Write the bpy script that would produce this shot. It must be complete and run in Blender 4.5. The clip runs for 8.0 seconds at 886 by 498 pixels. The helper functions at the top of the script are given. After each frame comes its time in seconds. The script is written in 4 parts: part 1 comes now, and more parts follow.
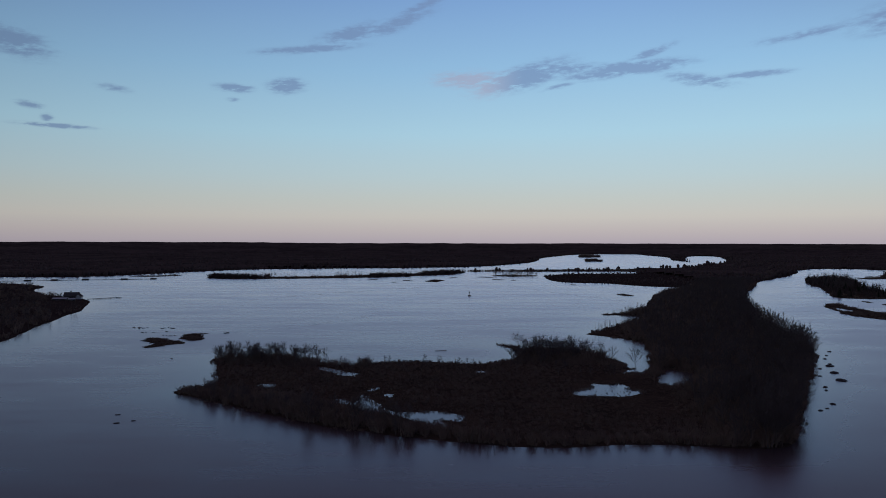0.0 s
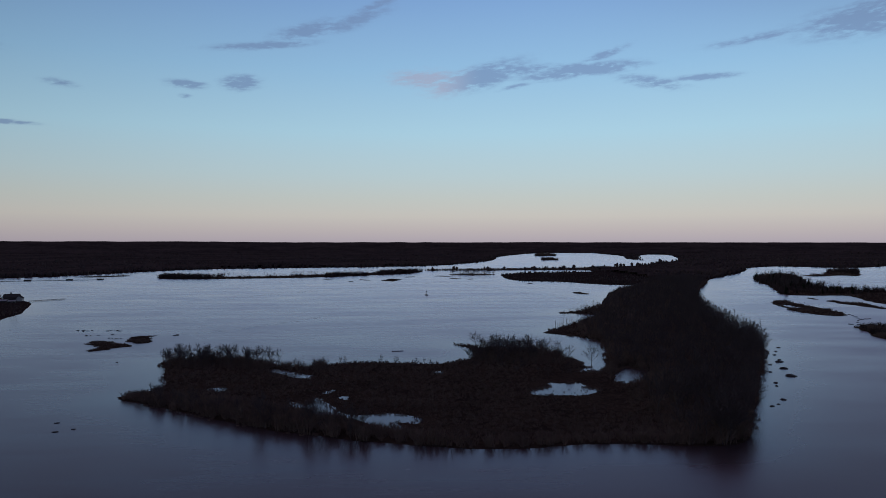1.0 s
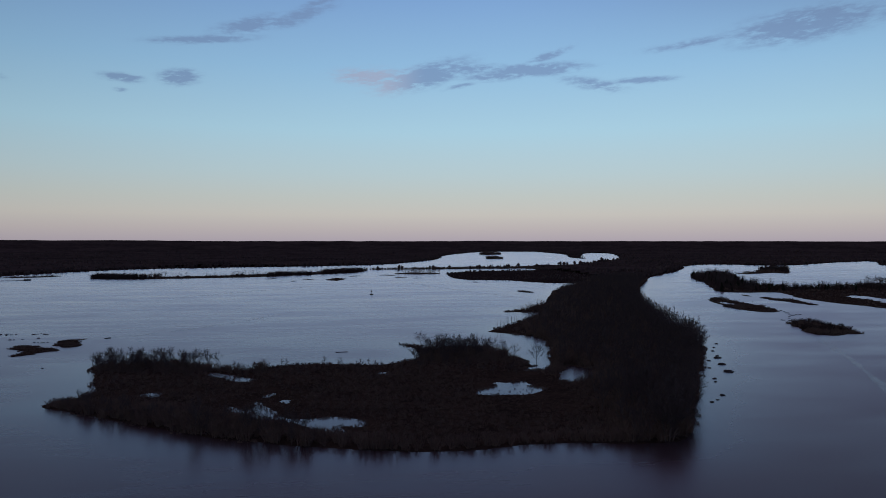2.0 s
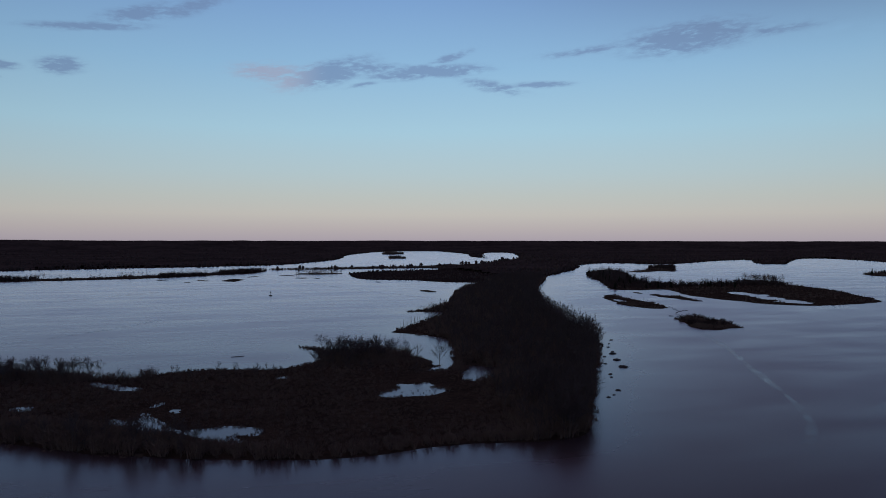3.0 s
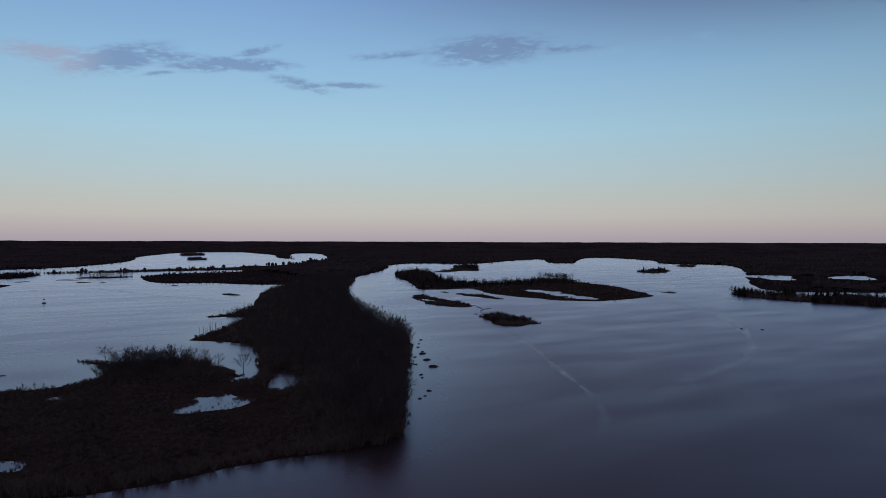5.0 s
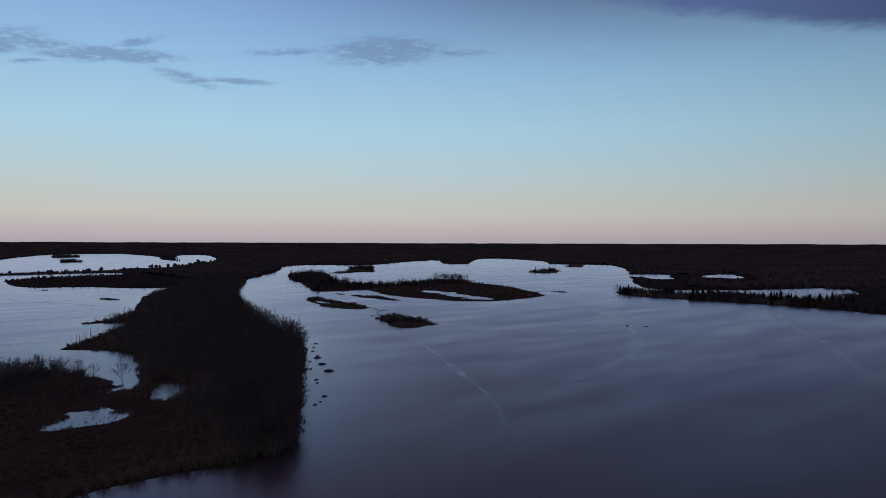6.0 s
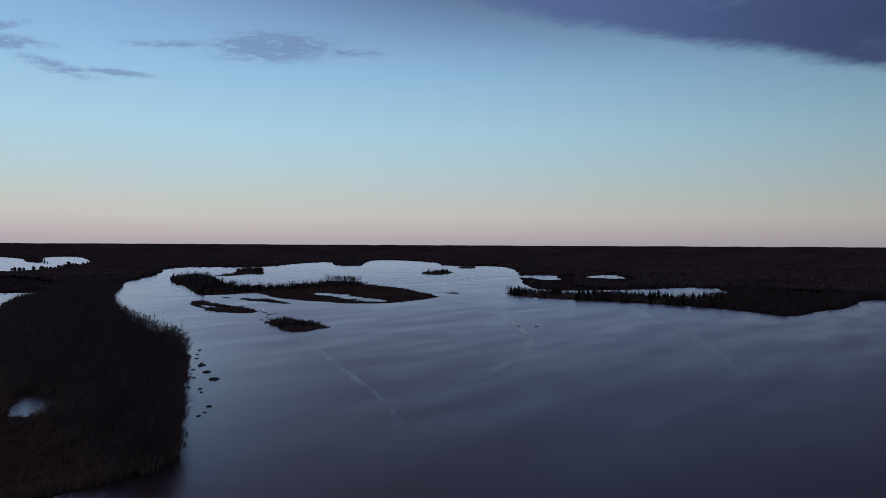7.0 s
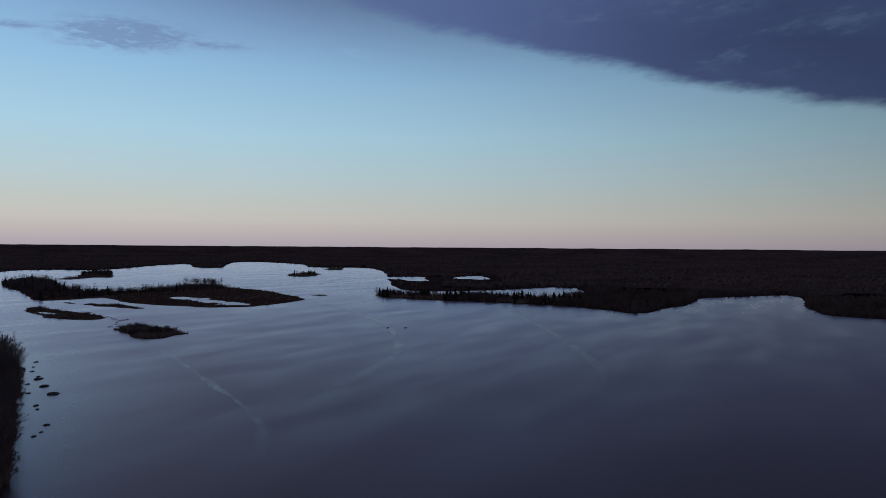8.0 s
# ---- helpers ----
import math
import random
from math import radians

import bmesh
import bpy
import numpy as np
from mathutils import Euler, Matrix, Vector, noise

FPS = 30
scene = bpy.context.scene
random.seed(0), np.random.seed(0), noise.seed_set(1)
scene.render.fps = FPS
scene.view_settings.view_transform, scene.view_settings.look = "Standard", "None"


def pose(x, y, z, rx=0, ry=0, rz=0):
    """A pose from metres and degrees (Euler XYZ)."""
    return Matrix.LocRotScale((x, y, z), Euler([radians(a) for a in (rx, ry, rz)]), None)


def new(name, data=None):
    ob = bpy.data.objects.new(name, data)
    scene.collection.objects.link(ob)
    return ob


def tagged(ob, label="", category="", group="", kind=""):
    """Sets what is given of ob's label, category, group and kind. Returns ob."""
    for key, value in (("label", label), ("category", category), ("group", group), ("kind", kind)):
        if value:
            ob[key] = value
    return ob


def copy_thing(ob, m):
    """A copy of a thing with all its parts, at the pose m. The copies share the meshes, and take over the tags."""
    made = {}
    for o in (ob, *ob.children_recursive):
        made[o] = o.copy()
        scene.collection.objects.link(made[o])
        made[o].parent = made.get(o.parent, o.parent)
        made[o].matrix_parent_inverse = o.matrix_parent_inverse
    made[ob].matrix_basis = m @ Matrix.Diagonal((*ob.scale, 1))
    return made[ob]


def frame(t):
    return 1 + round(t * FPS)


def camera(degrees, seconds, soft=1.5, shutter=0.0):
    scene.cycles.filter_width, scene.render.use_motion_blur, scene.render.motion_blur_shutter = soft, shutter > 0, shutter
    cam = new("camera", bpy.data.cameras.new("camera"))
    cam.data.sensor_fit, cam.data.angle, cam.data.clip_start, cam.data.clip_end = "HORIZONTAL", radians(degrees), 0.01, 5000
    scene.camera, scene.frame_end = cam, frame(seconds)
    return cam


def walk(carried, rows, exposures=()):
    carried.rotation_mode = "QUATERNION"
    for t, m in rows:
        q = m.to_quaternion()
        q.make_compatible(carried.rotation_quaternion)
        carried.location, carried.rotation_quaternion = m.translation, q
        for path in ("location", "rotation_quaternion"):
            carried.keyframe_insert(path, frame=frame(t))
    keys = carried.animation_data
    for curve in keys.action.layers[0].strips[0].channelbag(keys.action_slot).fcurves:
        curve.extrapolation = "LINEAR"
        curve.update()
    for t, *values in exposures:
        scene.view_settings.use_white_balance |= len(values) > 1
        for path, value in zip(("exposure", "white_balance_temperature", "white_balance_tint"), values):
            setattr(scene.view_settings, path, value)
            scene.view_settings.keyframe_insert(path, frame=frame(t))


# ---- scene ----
cam = camera(65.96, 8.0, soft=0.9)
# seconds, x, y, z, yaw, pitch, roll of a drone that drifts ahead while it pans to the right
ROWS = [
    (0.0, -0.00, -0.00, 60.00, -0.00, -0.50, -0.12),
    (0.5, 0.20, 2.12, 59.98, -1.69, -0.53, -0.04),
    (1.0, 0.40, 4.23, 59.95, -3.58, -0.58, -0.03),
    (1.2, 0.51, 5.07, 59.94, -4.41, -0.60, -0.03),
    (2.3, 1.15, 9.70, 59.92, -10.28, -0.69, -0.02),
    (2.5, 1.33, 10.54, 59.92, -12.02, -0.69, -0.02),
    (3.0, 1.92, 12.63, 59.92, -16.30, -0.70, -0.06),
    (3.5, 2.54, 14.70, 59.91, -19.92, -0.69, -0.07),
    (4.0, 3.21, 16.75, 59.91, -23.65, -0.67, -0.09),
    (4.5, 3.91, 18.78, 59.90, -27.87, -0.65, -0.14),
    (4.7, 4.22, 19.58, 59.90, -29.60, -0.64, -0.15),
    (5.8, 6.18, 23.81, 59.87, -39.30, -0.52, -0.17),
    (6.0, 6.59, 24.55, 59.86, -41.00, -0.50, -0.17),
    (6.5, 7.83, 26.32, 59.84, -45.45, -0.41, -0.26),
    (7.0, 9.14, 28.05, 59.81, -49.97, -0.33, -0.29),
    (7.5, 10.50, 29.77, 59.77, -54.93, -0.22, -0.33),
    (8.0, 11.88, 31.48, 59.73, -61.04, -0.14, -0.42),
]
walk(cam, [(t, pose(x, y, z, 90 + pitch, roll, yaw)) for t, x, y, z, yaw, pitch, roll in ROWS],
     [(0.0, 0.0), (1.2, 0.0), (2.4, -0.06), (3.2, -0.10), (4.6, -0.10), (6.0, 0.0), (8.0, 0.0)])

# ---- world: a clear dusk sky with violet cloud, lit by the sky alone ----
D2R = math.pi / 180


def sky_world():
    w = bpy.data.worlds.new("dusk_sky")
    scene.world = w
    w.use_nodes = True
    nt = w.node_tree
    nt.nodes.clear()

    def node(kind):
        return nt.nodes.new(kind)

    def m(op, a, b=None, c=None):
        n = node("ShaderNodeMath")
        n.operation = op
        for i, value in enumerate((a, b, c)):
            if value is None:
                continue
            if isinstance(value, (int, float)):
                n.inputs[i].default_value = value
            else:
                nt.links.new(value, n.inputs[i])
        return n.outputs[0]

    def mix(fac, a, b):
        n = node("ShaderNodeMix")
        n.data_type = "RGBA"
        nt.links.new(fac, n.inputs[0])
        for i, value in ((6, a), (7, b)):
            if isinstance(value, tuple):
                n.inputs[i].default_value = (*value, 1)
            else:
                nt.links.new(value, n.inputs[i])
        return n.outputs[2]

    def step(lo, hi, value):
        n = node("ShaderNodeMapRange")
        n.interpolation_type = "SMOOTHSTEP"
        n.inputs[1].default_value, n.inputs[2].default_value = lo, hi
        nt.links.new(value, n.inputs[0])
        return n.outputs[0]

    tc = node("ShaderNodeTexCoord")
    sep = node("ShaderNodeSeparateXYZ")
    nt.links.new(tc.outputs["Generated"], sep.inputs[0])
    X, Y, Z = sep.outputs
    el = m("MULTIPLY", m("ARCSINE", Z), 1 / D2R)
    az = m("MULTIPLY", m("ARCTAN2", X, Y), 1 / D2R)

    ramp = node("ShaderNodeValToRGB")
    nt.links.new(m("DIVIDE", el, 90.0), ramp.inputs[0])
    cr = ramp.color_ramp
    for i, (deg, col) in enumerate(SKY):
        e = cr.elements[i] if i < 2 else cr.elements.new(0.5)
        e.position = deg / 90
        e.color = (*col, 1)

    # cloud: wisps as soft streaks broken by noise, and one long bank
    def grain(sx, sy, scale, detail, seed):
        comb = node("ShaderNodeCombineXYZ")
        nt.links.new(m("MULTIPLY", az, sx), comb.inputs[0])
        nt.links.new(m("MULTIPLY", m("ADD", el, m("MULTIPLY", az, -0.06)), sy), comb.inputs[1])
        comb.inputs[2].default_value = seed
        n = node("ShaderNodeTexNoise")
        n.inputs["Scale"].default_value, n.inputs["Detail"].default_value = scale, detail
        n.inputs["Roughness"].default_value = 0.6
        nt.links.new(comb.outputs[0], n.inputs["Vector"])
        return n.outputs[0]

    fine = m("ADD", m("MULTIPLY", grain(0.42, 1.7, 1.0, 8, 3.0), 0.55), m("MULTIPLY", grain(1.25, 4.2, 1.0, 6, 5.0), 0.45))
    broad = grain(0.11, 0.30, 1.0, 4, 9.0)
    total = None
    for a, e, wa, we, slope, amp in WISPS:
        da = m("SUBTRACT", az, a)
        de = m("SUBTRACT", m("SUBTRACT", el, e), m("MULTIPLY", da, slope))
        q = m("ADD", m("POWER", m("ABSOLUTE", m("DIVIDE", da, wa)), 2.0), m("POWER", m("ABSOLUTE", m("DIVIDE", de, we)), 2.0))
        g = m("MULTIPLY", m("EXPONENT", m("MULTIPLY", q, -1.0)), amp)
        total = g if total is None else m("MAXIMUM", total, g)
    wisp = step(0.04, 0.78, m("MULTIPLY", total, m("ADD", m("MULTIPLY", fine, 5.6), -1.85)))
    over = m("SUBTRACT", az, 54.0)
    edge = m("SUBTRACT", 18.8, m("MULTIPLY", over, 0.235))
    ragged = m("ADD", m("MULTIPLY", m("SUBTRACT", broad, 0.5), 2.2), m("MULTIPLY", m("SUBTRACT", fine, 0.5), 0.9))
    depth = m("ADD", m("SUBTRACT", el, edge), ragged)
    bank = m("MULTIPLY", step(0.0, 1.3, depth), step(38.0, 62.0, az))
    billow = m("ADD", m("MULTIPLY", broad, 0.75), m("MULTIPLY", fine, 0.25))
    gaps = m("MULTIPLY", step(0.50, 0.66, billow), step(1.0, 5.0, depth))
    bank = m("MULTIPLY", bank, m("SUBTRACT", 0.94, m("MULTIPLY", gaps, 0.5)))
    # its under side is dark, thinner and paler above
    thick = m("MULTIPLY", m("ADD", 0.35, m("MULTIPLY", step(58.0, 92.0, az), 0.65)), m("SUBTRACT", 1.25, m("MULTIPLY", step(1.5, 7.5, depth), billow)))
    shade = mix(thick, BANK_LIGHT, BANK_COLOUR)
    # added cloud veil, mostly above view to the east, dims the near water's reflection
    high = m("MULTIPLY", m("MULTIPLY", m("MULTIPLY", step(12.5, 26.0, el), step(10.0, 62.0, az)), 0.92), step(0.18, 0.42, broad))
    # wisps catch a little rose light on their western ends
    rose = m("MULTIPLY", m("SUBTRACT", 1.0, step(2.5, 6.5, m("ABSOLUTE", m("SUBTRACT", az, 0.5)))), m("MULTIPLY", m("SUBTRACT", 1.0, step(14.2, 15.2, el)), 0.5))
    col = mix(m("MULTIPLY", wisp, 0.74), ramp.outputs[0], mix(rose, WISP_COLOUR, WISP_LIGHT))
    col = mix(high, col, HIGH_COLOUR)
    col = mix(bank, col, shade)
    bg = node("ShaderNodeBackground")
    # the sky is dimmed to both sides of the far bay, some lens vignette included
    off = m("SUBTRACT", az, 20.0)
    fade = m("ADD", 0.00006, m("MULTIPLY", m("MAXIMUM", el, 0.0), 0.0000042))
    nt.links.new(m("MAXIMUM", m("SUBTRACT", 1.06, m("MULTIPLY", m("MULTIPLY", off, off), fade)), 0.45), bg.inputs[1])
    nt.links.new(col, bg.inputs[0])
    out = node("ShaderNodeOutputWorld")
    nt.links.new(bg.outputs[0], out.inputs[0])


# degrees of elevation and clear-sky colour; the unseen violet above 20 tints near water
SKY = [(0.0, (0.39, 0.345, 0.395)), (90.0, (0.120, 0.098, 0.142)), (1.0, (0.465, 0.42, 0.425)), (2.2, (0.53, 0.51, 0.475)),
       (3.6, (0.50, 0.54, 0.52)), (5.5, (0.45, 0.57, 0.61)), (9.0, (0.38, 0.59, 0.72)), (14.0, (0.28, 0.49, 0.71)),
       (20.0, (0.195, 0.35, 0.63)), (26.0, (0.212, 0.198, 0.345)), (34.0, (0.222, 0.160, 0.245)), (52.0, (0.170, 0.126, 0.175))]
# wisps: azimuth, elevation, half width, half height, slope, strength
WISPS = [(2.1, 13.4, 2.8, 0.72, 0.0, 0.8), (6.6, 13.5, 3.5, 0.83, 0.25, 1.2), (10.5, 14.0, 2.2, 0.44, 0.05, 0.8), (15.5, 13.9, 4.0, 0.48, 0.03, 1.1),
         (12.8, 13.5, 3.0, 0.38, 0.05, 0.8), (17.0, 15.0, 1.7, 0.32, 0.3, 0.85), (20.6, 12.6, 2.5, 0.47, -0.18, 0.8), (24.6, 12.7, 2.4, 0.26, 0.0, 0.85),
         (9.4, 12.7, 1.4, 0.22, 0.2, 0.6), (-17.0, 12.2, 1.45, 0.32, 0.0, 0.95), (-12.9, 12.6, 1.4, 0.55, 0.08, 1.05), (-17.1, 11.3, 0.5, 0.16, 0.0, 0.8),
         (-11.2, 15.5, 4.1, 0.32, 0.12, 0.75), (-7.5, 16.85, 2.8, 0.69, 0.25, 0.8), (-4.0, 17.7, 3.4, 0.64, 0.35, 0.65), (-1.9, 19.0, 2.3, 0.37, 0.4, 0.7),
         (-32.3, 14.0, 2.4, 0.94, -0.15, 0.9), (-31.2, 9.8, 0.9, 0.25, -0.1, 0.8), (-29.7, 8.45, 2.2, 0.16, 0.0, 1.1), (-30.1, 9.0, 0.4, 0.3, 0.0, 0.7),
         (-25.7, 11.5, 1.2, 0.31, -0.1, 0.6), (36.0, 15.6, 4.6, 1.06, 0.05, 1.0), (28.2, 15.2, 3.9, 0.33, 0.08, 0.6), (42.1, 15.5, 3.6, 0.41, 0.05, 0.5)]
WISP_COLOUR, WISP_LIGHT, HIGH_COLOUR = (0.17, 0.26, 0.45), (0.52, 0.49, 0.58), (0.052, 0.033, 0.046)
BANK_COLOUR, BANK_LIGHT = (0.064, 0.088, 0.225), (0.135, 0.21, 0.44)
sky_world()


# ---- materials ----
def material(name, base, other, scale=1.0, rough=0.9, bump=0.0, fine=8.0, island=0.0, sheen=0.0):
    """A rough natural surface: two colours mixed by a broad and a fine noise at sizes in metres, with relief."""
    mat = bpy.data.materials.new(name)
    mat.use_nodes = True
    nt = mat.node_tree
    bs = nt.nodes["Principled BSDF"]
    bs.inputs["Roughness"].default_value = rough
    bs.inputs["Specular IOR Level"].default_value = sheen
    tc = nt.nodes.new("ShaderNodeTexCoord")
    n1, n2 = nt.nodes.new("ShaderNodeTexNoise"), nt.nodes.new("ShaderNodeTexNoise")
    for n, s in ((n1, scale), (n2, scale * fine)):
        n.inputs["Scale"].default_value, n.inputs["Detail"].default_value = s, 5
        nt.links.new(tc.outputs["Object"], n.inputs["Vector"])
    add = nt.nodes.new("ShaderNodeMath")
    add.operation = "ADD"
    nt.links.new(n1.outputs[0], add.inputs[0])
    nt.links.new(n2.outputs[0], add.inputs[1])
    mr = nt.nodes.new("ShaderNodeMapRange")
    mr.inputs[1].default_value, mr.inputs[2].default_value = 0.75, 1.25
    last = add.outputs[0]
    if island:
        geo = nt.nodes.new("ShaderNodeNewGeometry")
        ma = nt.nodes.new("ShaderNodeMath")
        ma.operation = "MULTIPLY_ADD"
        nt.links.new(geo.outputs["Random Per Island"], ma.inputs[0])
        ma.inputs[1].default_value = island
        nt.links.new(last, ma.inputs[2])
        last = ma.outputs[0]
    nt.links.new(last, mr.inputs[0])
    mx = nt.nodes.new("ShaderNodeMix")
    mx.data_type = "RGBA"
    mx.inputs[6].default_value, mx.inputs[7].default_value = (*base, 1), (*other, 1)
    nt.links.new(mr.outputs[0], mx.inputs[0])
    nt.links.new(mx.outputs[2], bs.inputs["Base Color"])
    if bump:
        bp = nt.nodes.new("ShaderNodeBump")
        bp.inputs["Strength"].default_value, bp.inputs["Distance"].default_value = 0.8, bump
        nt.links.new(n2.outputs[0], bp.inputs["Height"])
        nt.links.new(bp.outputs[0], bs.inputs["Normal"])
    return mat


def water_material(name, seam=False):
    """Turbid violet-brown river water under a Fresnel gloss. Lanes, and a term growing towards the camera, roughen it;
    in the lee of the land it is calm. Along a seam of the current the reflection is raised above Fresnel
    so that it reads paler, thinning out at its edges."""
    mat = bpy.data.materials.new(name)
    mat.use_nodes = True
    nt = mat.node_tree
    nt.nodes.clear()
    make, link = nt.nodes.new, nt.links.new
    tc = make("ShaderNodeTexCoord")

    def noise_at(sx, sy, turn, scale, detail):
        mp = make("ShaderNodeMapping")
        mp.inputs["Scale"].default_value = (sx, sy, 1)
        mp.inputs["Rotation"].default_value = (0, 0, radians(turn))
        link(tc.outputs["Object"], mp.inputs["Vector"])
        n = make("ShaderNodeTexNoise")
        n.inputs["Scale"].default_value, n.inputs["Detail"].default_value = scale, detail
        link(mp.outputs[0], n.inputs["Vector"])
        return n.outputs[0]

    def spread(value, a, b, c, d):
        n = make("ShaderNodeMapRange")
        for k, v in enumerate((a, b, c, d)):
            n.inputs[k + 1].default_value = v
        link(value, n.inputs[0])
        return n.outputs[0]

    def maths(op, a, b):
        n = make("ShaderNodeMath")
        n.operation = op
        for k, v in enumerate((a, b)):
            if isinstance(v, float):
                n.inputs[k].default_value = v
            else:
                link(v, n.inputs[k])
        return n.outputs[0]

    b1 = make("ShaderNodeBump")
    b1.inputs["Strength"].default_value, b1.inputs["Distance"].default_value = 0.08, 0.22
    link(noise_at(1.0, 1.8, 20, 0.30, 2), b1.inputs["Height"])
    b3 = make("ShaderNodeBump")
    b3.inputs["Strength"].default_value, b3.inputs["Distance"].default_value = 0.06, 0.45
    link(noise_at(0.6, 2.2, 12, 0.06, 1), b3.inputs["Height"])
    link(b3.outputs[0], b1.inputs["Normal"])
    body, gloss, mix, out = make("ShaderNodeBsdfDiffuse"), make("ShaderNodeBsdfGlossy"), make("ShaderNodeMixShader"), make("ShaderNodeOutputMaterial")
    body.inputs[0].default_value = (0.066, 0.044, 0.048, 1)
    gloss.inputs[0].default_value = (0.96, 0.91, 1.0, 1)
    fr = make("ShaderNodeFresnel")
    fr.inputs["IOR"].default_value = 1.333
    # on a seam the lower power lifts the reflection to brighten it
    link(maths("POWER", fr.outputs[0], 0.70 if seam else 1.0), mix.inputs[0])
    link(body.outputs[0], mix.inputs[1])
    link(gloss.outputs[0], mix.inputs[2])
    if seam:
        gloss.inputs["Roughness"].default_value = 0.25
        at = make("ShaderNodeAttribute")
        at.attribute_name = "thinness"
        cover = maths("MULTIPLY", spread(noise_at(1, 1, 0, 0.10, 7), 0.34, 0.68, 0, 1), at.outputs["Fac"])
        clear, top = make("ShaderNodeBsdfTransparent"), make("ShaderNodeMixShader")
        link(cover, top.inputs[0])
        link(clear.outputs[0], top.inputs[1])
        link(mix.outputs[0], top.inputs[2])
        link(top.outputs[0], out.inputs[0])
        return mat
    link(b1.outputs[0], gloss.inputs["Normal"])
    # lanes of wind over the open water
    broad = noise_at(1.0, 4.5, -14, 0.008, 2)
    streaks = maths("ADD", noise_at(1.0, 9.0, 8, 0.025, 2), noise_at(1.0, 6.0, 0, 0.06, 1))
    near_rough = make("ShaderNodeAttribute")
    near_rough.attribute_name = "near_rough"
    turned = maths("ADD", noise_at(1.0, 2.6, 40, 0.010, 2), noise_at(1.0, 2.0, 30, 0.022, 1))
    both = make("ShaderNodeMix")
    link(near_rough.outputs["Fac"], both.inputs[0])
    link(streaks, both.inputs[2])
    link(turned, both.inputs[3])
    lanes = spread(maths("ADD", broad, maths("MULTIPLY", both.outputs[0], 0.75)), 0.98, 1.50, 0.15, 0.27)
    lee = make("ShaderNodeAttribute")
    lee.attribute_name = "lee"
    calm = make("ShaderNodeMix")
    calm.inputs[3].default_value = 0.20
    link(lee.outputs["Fac"], calm.inputs[0])
    link(maths("ADD", lanes, maths("MULTIPLY", near_rough.outputs["Fac"], 0.23)), calm.inputs[2])
    link(calm.outputs[0], gloss.inputs["Roughness"])
    link(mix.outputs[0], out.inputs[0])
    return mat


WATER = water_material("river_water")
SEAM = water_material("pale_seam_water", True)
BED = material("river_bed_mud", (0.05, 0.04, 0.03), (0.08, 0.065, 0.05), 0.05)
SOIL = material("marsh_soil_and_dead_grass", (0.042, 0.029, 0.024), (0.091, 0.062, 0.046), 0.06, bump=0.3)
FAR_SOIL = material("forest_floor", (0.039, 0.028, 0.026), (0.065, 0.046, 0.042), 0.01)
BARK = material("grey_brown_bark", (0.156, 0.128, 0.115), (0.260, 0.225, 0.211), 0.8, bump=0.02)
TWIG = material("bare_twigs", (0.098, 0.076, 0.073), (0.152, 0.122, 0.114), 0.1, island=0.3)
BRUSH = material("leafless_brush", (0.155, 0.109, 0.090), (0.254, 0.183, 0.147), 0.05, island=0.22)
WOODS = material("distant_woods", (0.070, 0.051, 0.048), (0.122, 0.089, 0.081), 0.004, island=0.2)
# darker copy of the woods, offsets the sky light on the canopy sheet
DIMMED_WOODS = material("dimmed_woods", (0.052, 0.039, 0.037), (0.115, 0.083, 0.076), 0.004)
SPRUCE = material("spruce_needles", (0.012, 0.016, 0.012), (0.024, 0.030, 0.020), 0.3, island=0.25)
STONE = material("wet_dark_rock", (0.035, 0.033, 0.032), (0.07, 0.066, 0.062), 0.6, rough=0.7, bump=0.05, sheen=0.3)


# ---- helpers for building ----
def mesh_data(name, verts, faces, mat):
    verts, faces = np.asarray(verts, np.float32), np.asarray(faces, np.int32)
    n = faces.shape[1]
    me = bpy.data.meshes.new(name)
    me.vertices.add(len(verts))
    me.vertices.foreach_set("co", verts.ravel())
    me.loops.add(faces.size)
    me.loops.foreach_set("vertex_index", faces.ravel())
    me.polygons.add(len(faces))
    me.polygons.foreach_set("loop_start", np.arange(0, faces.size, n, dtype=np.int32))
    me.update(calc_edges=True)
    me.validate(clean_customdata=False)
    me.materials.append(mat)
    return me


def solid(name, verts, faces, mat, parent=None, label=""):
    ob = new(name, mesh_data(name, verts, faces, mat))
    if parent:
        ob.parent = parent
    if label:
        ob["label"] = label
    return ob


def part(name, bm, mat, parent, label=""):
    me = bpy.data.meshes.new(name)
    bm.to_mesh(me)
    bm.free()
    me.materials.append(mat)
    ob = new(name, me)
    ob.parent = parent
    if label:
        ob["label"] = label
    return ob


def box(bm, x0, y0, z0, x1, y1, z1, bevel=0.0):
    r = bmesh.ops.create_cube(bm, size=1.0, matrix=Matrix.Translation(((x0 + x1) / 2, (y0 + y1) / 2, (z0 + z1) / 2))
                              @ Matrix.Diagonal((x1 - x0, y1 - y0, z1 - z0, 1)))
    if bevel:
        bmesh.ops.bevel(bm, geom=list({e for v in r["verts"] for e in v.link_edges}), offset=bevel, segments=1, affect="EDGES")
    return bm


RNG = np.random.default_rng(5)
LATTICE = RNG.random((256, 256))


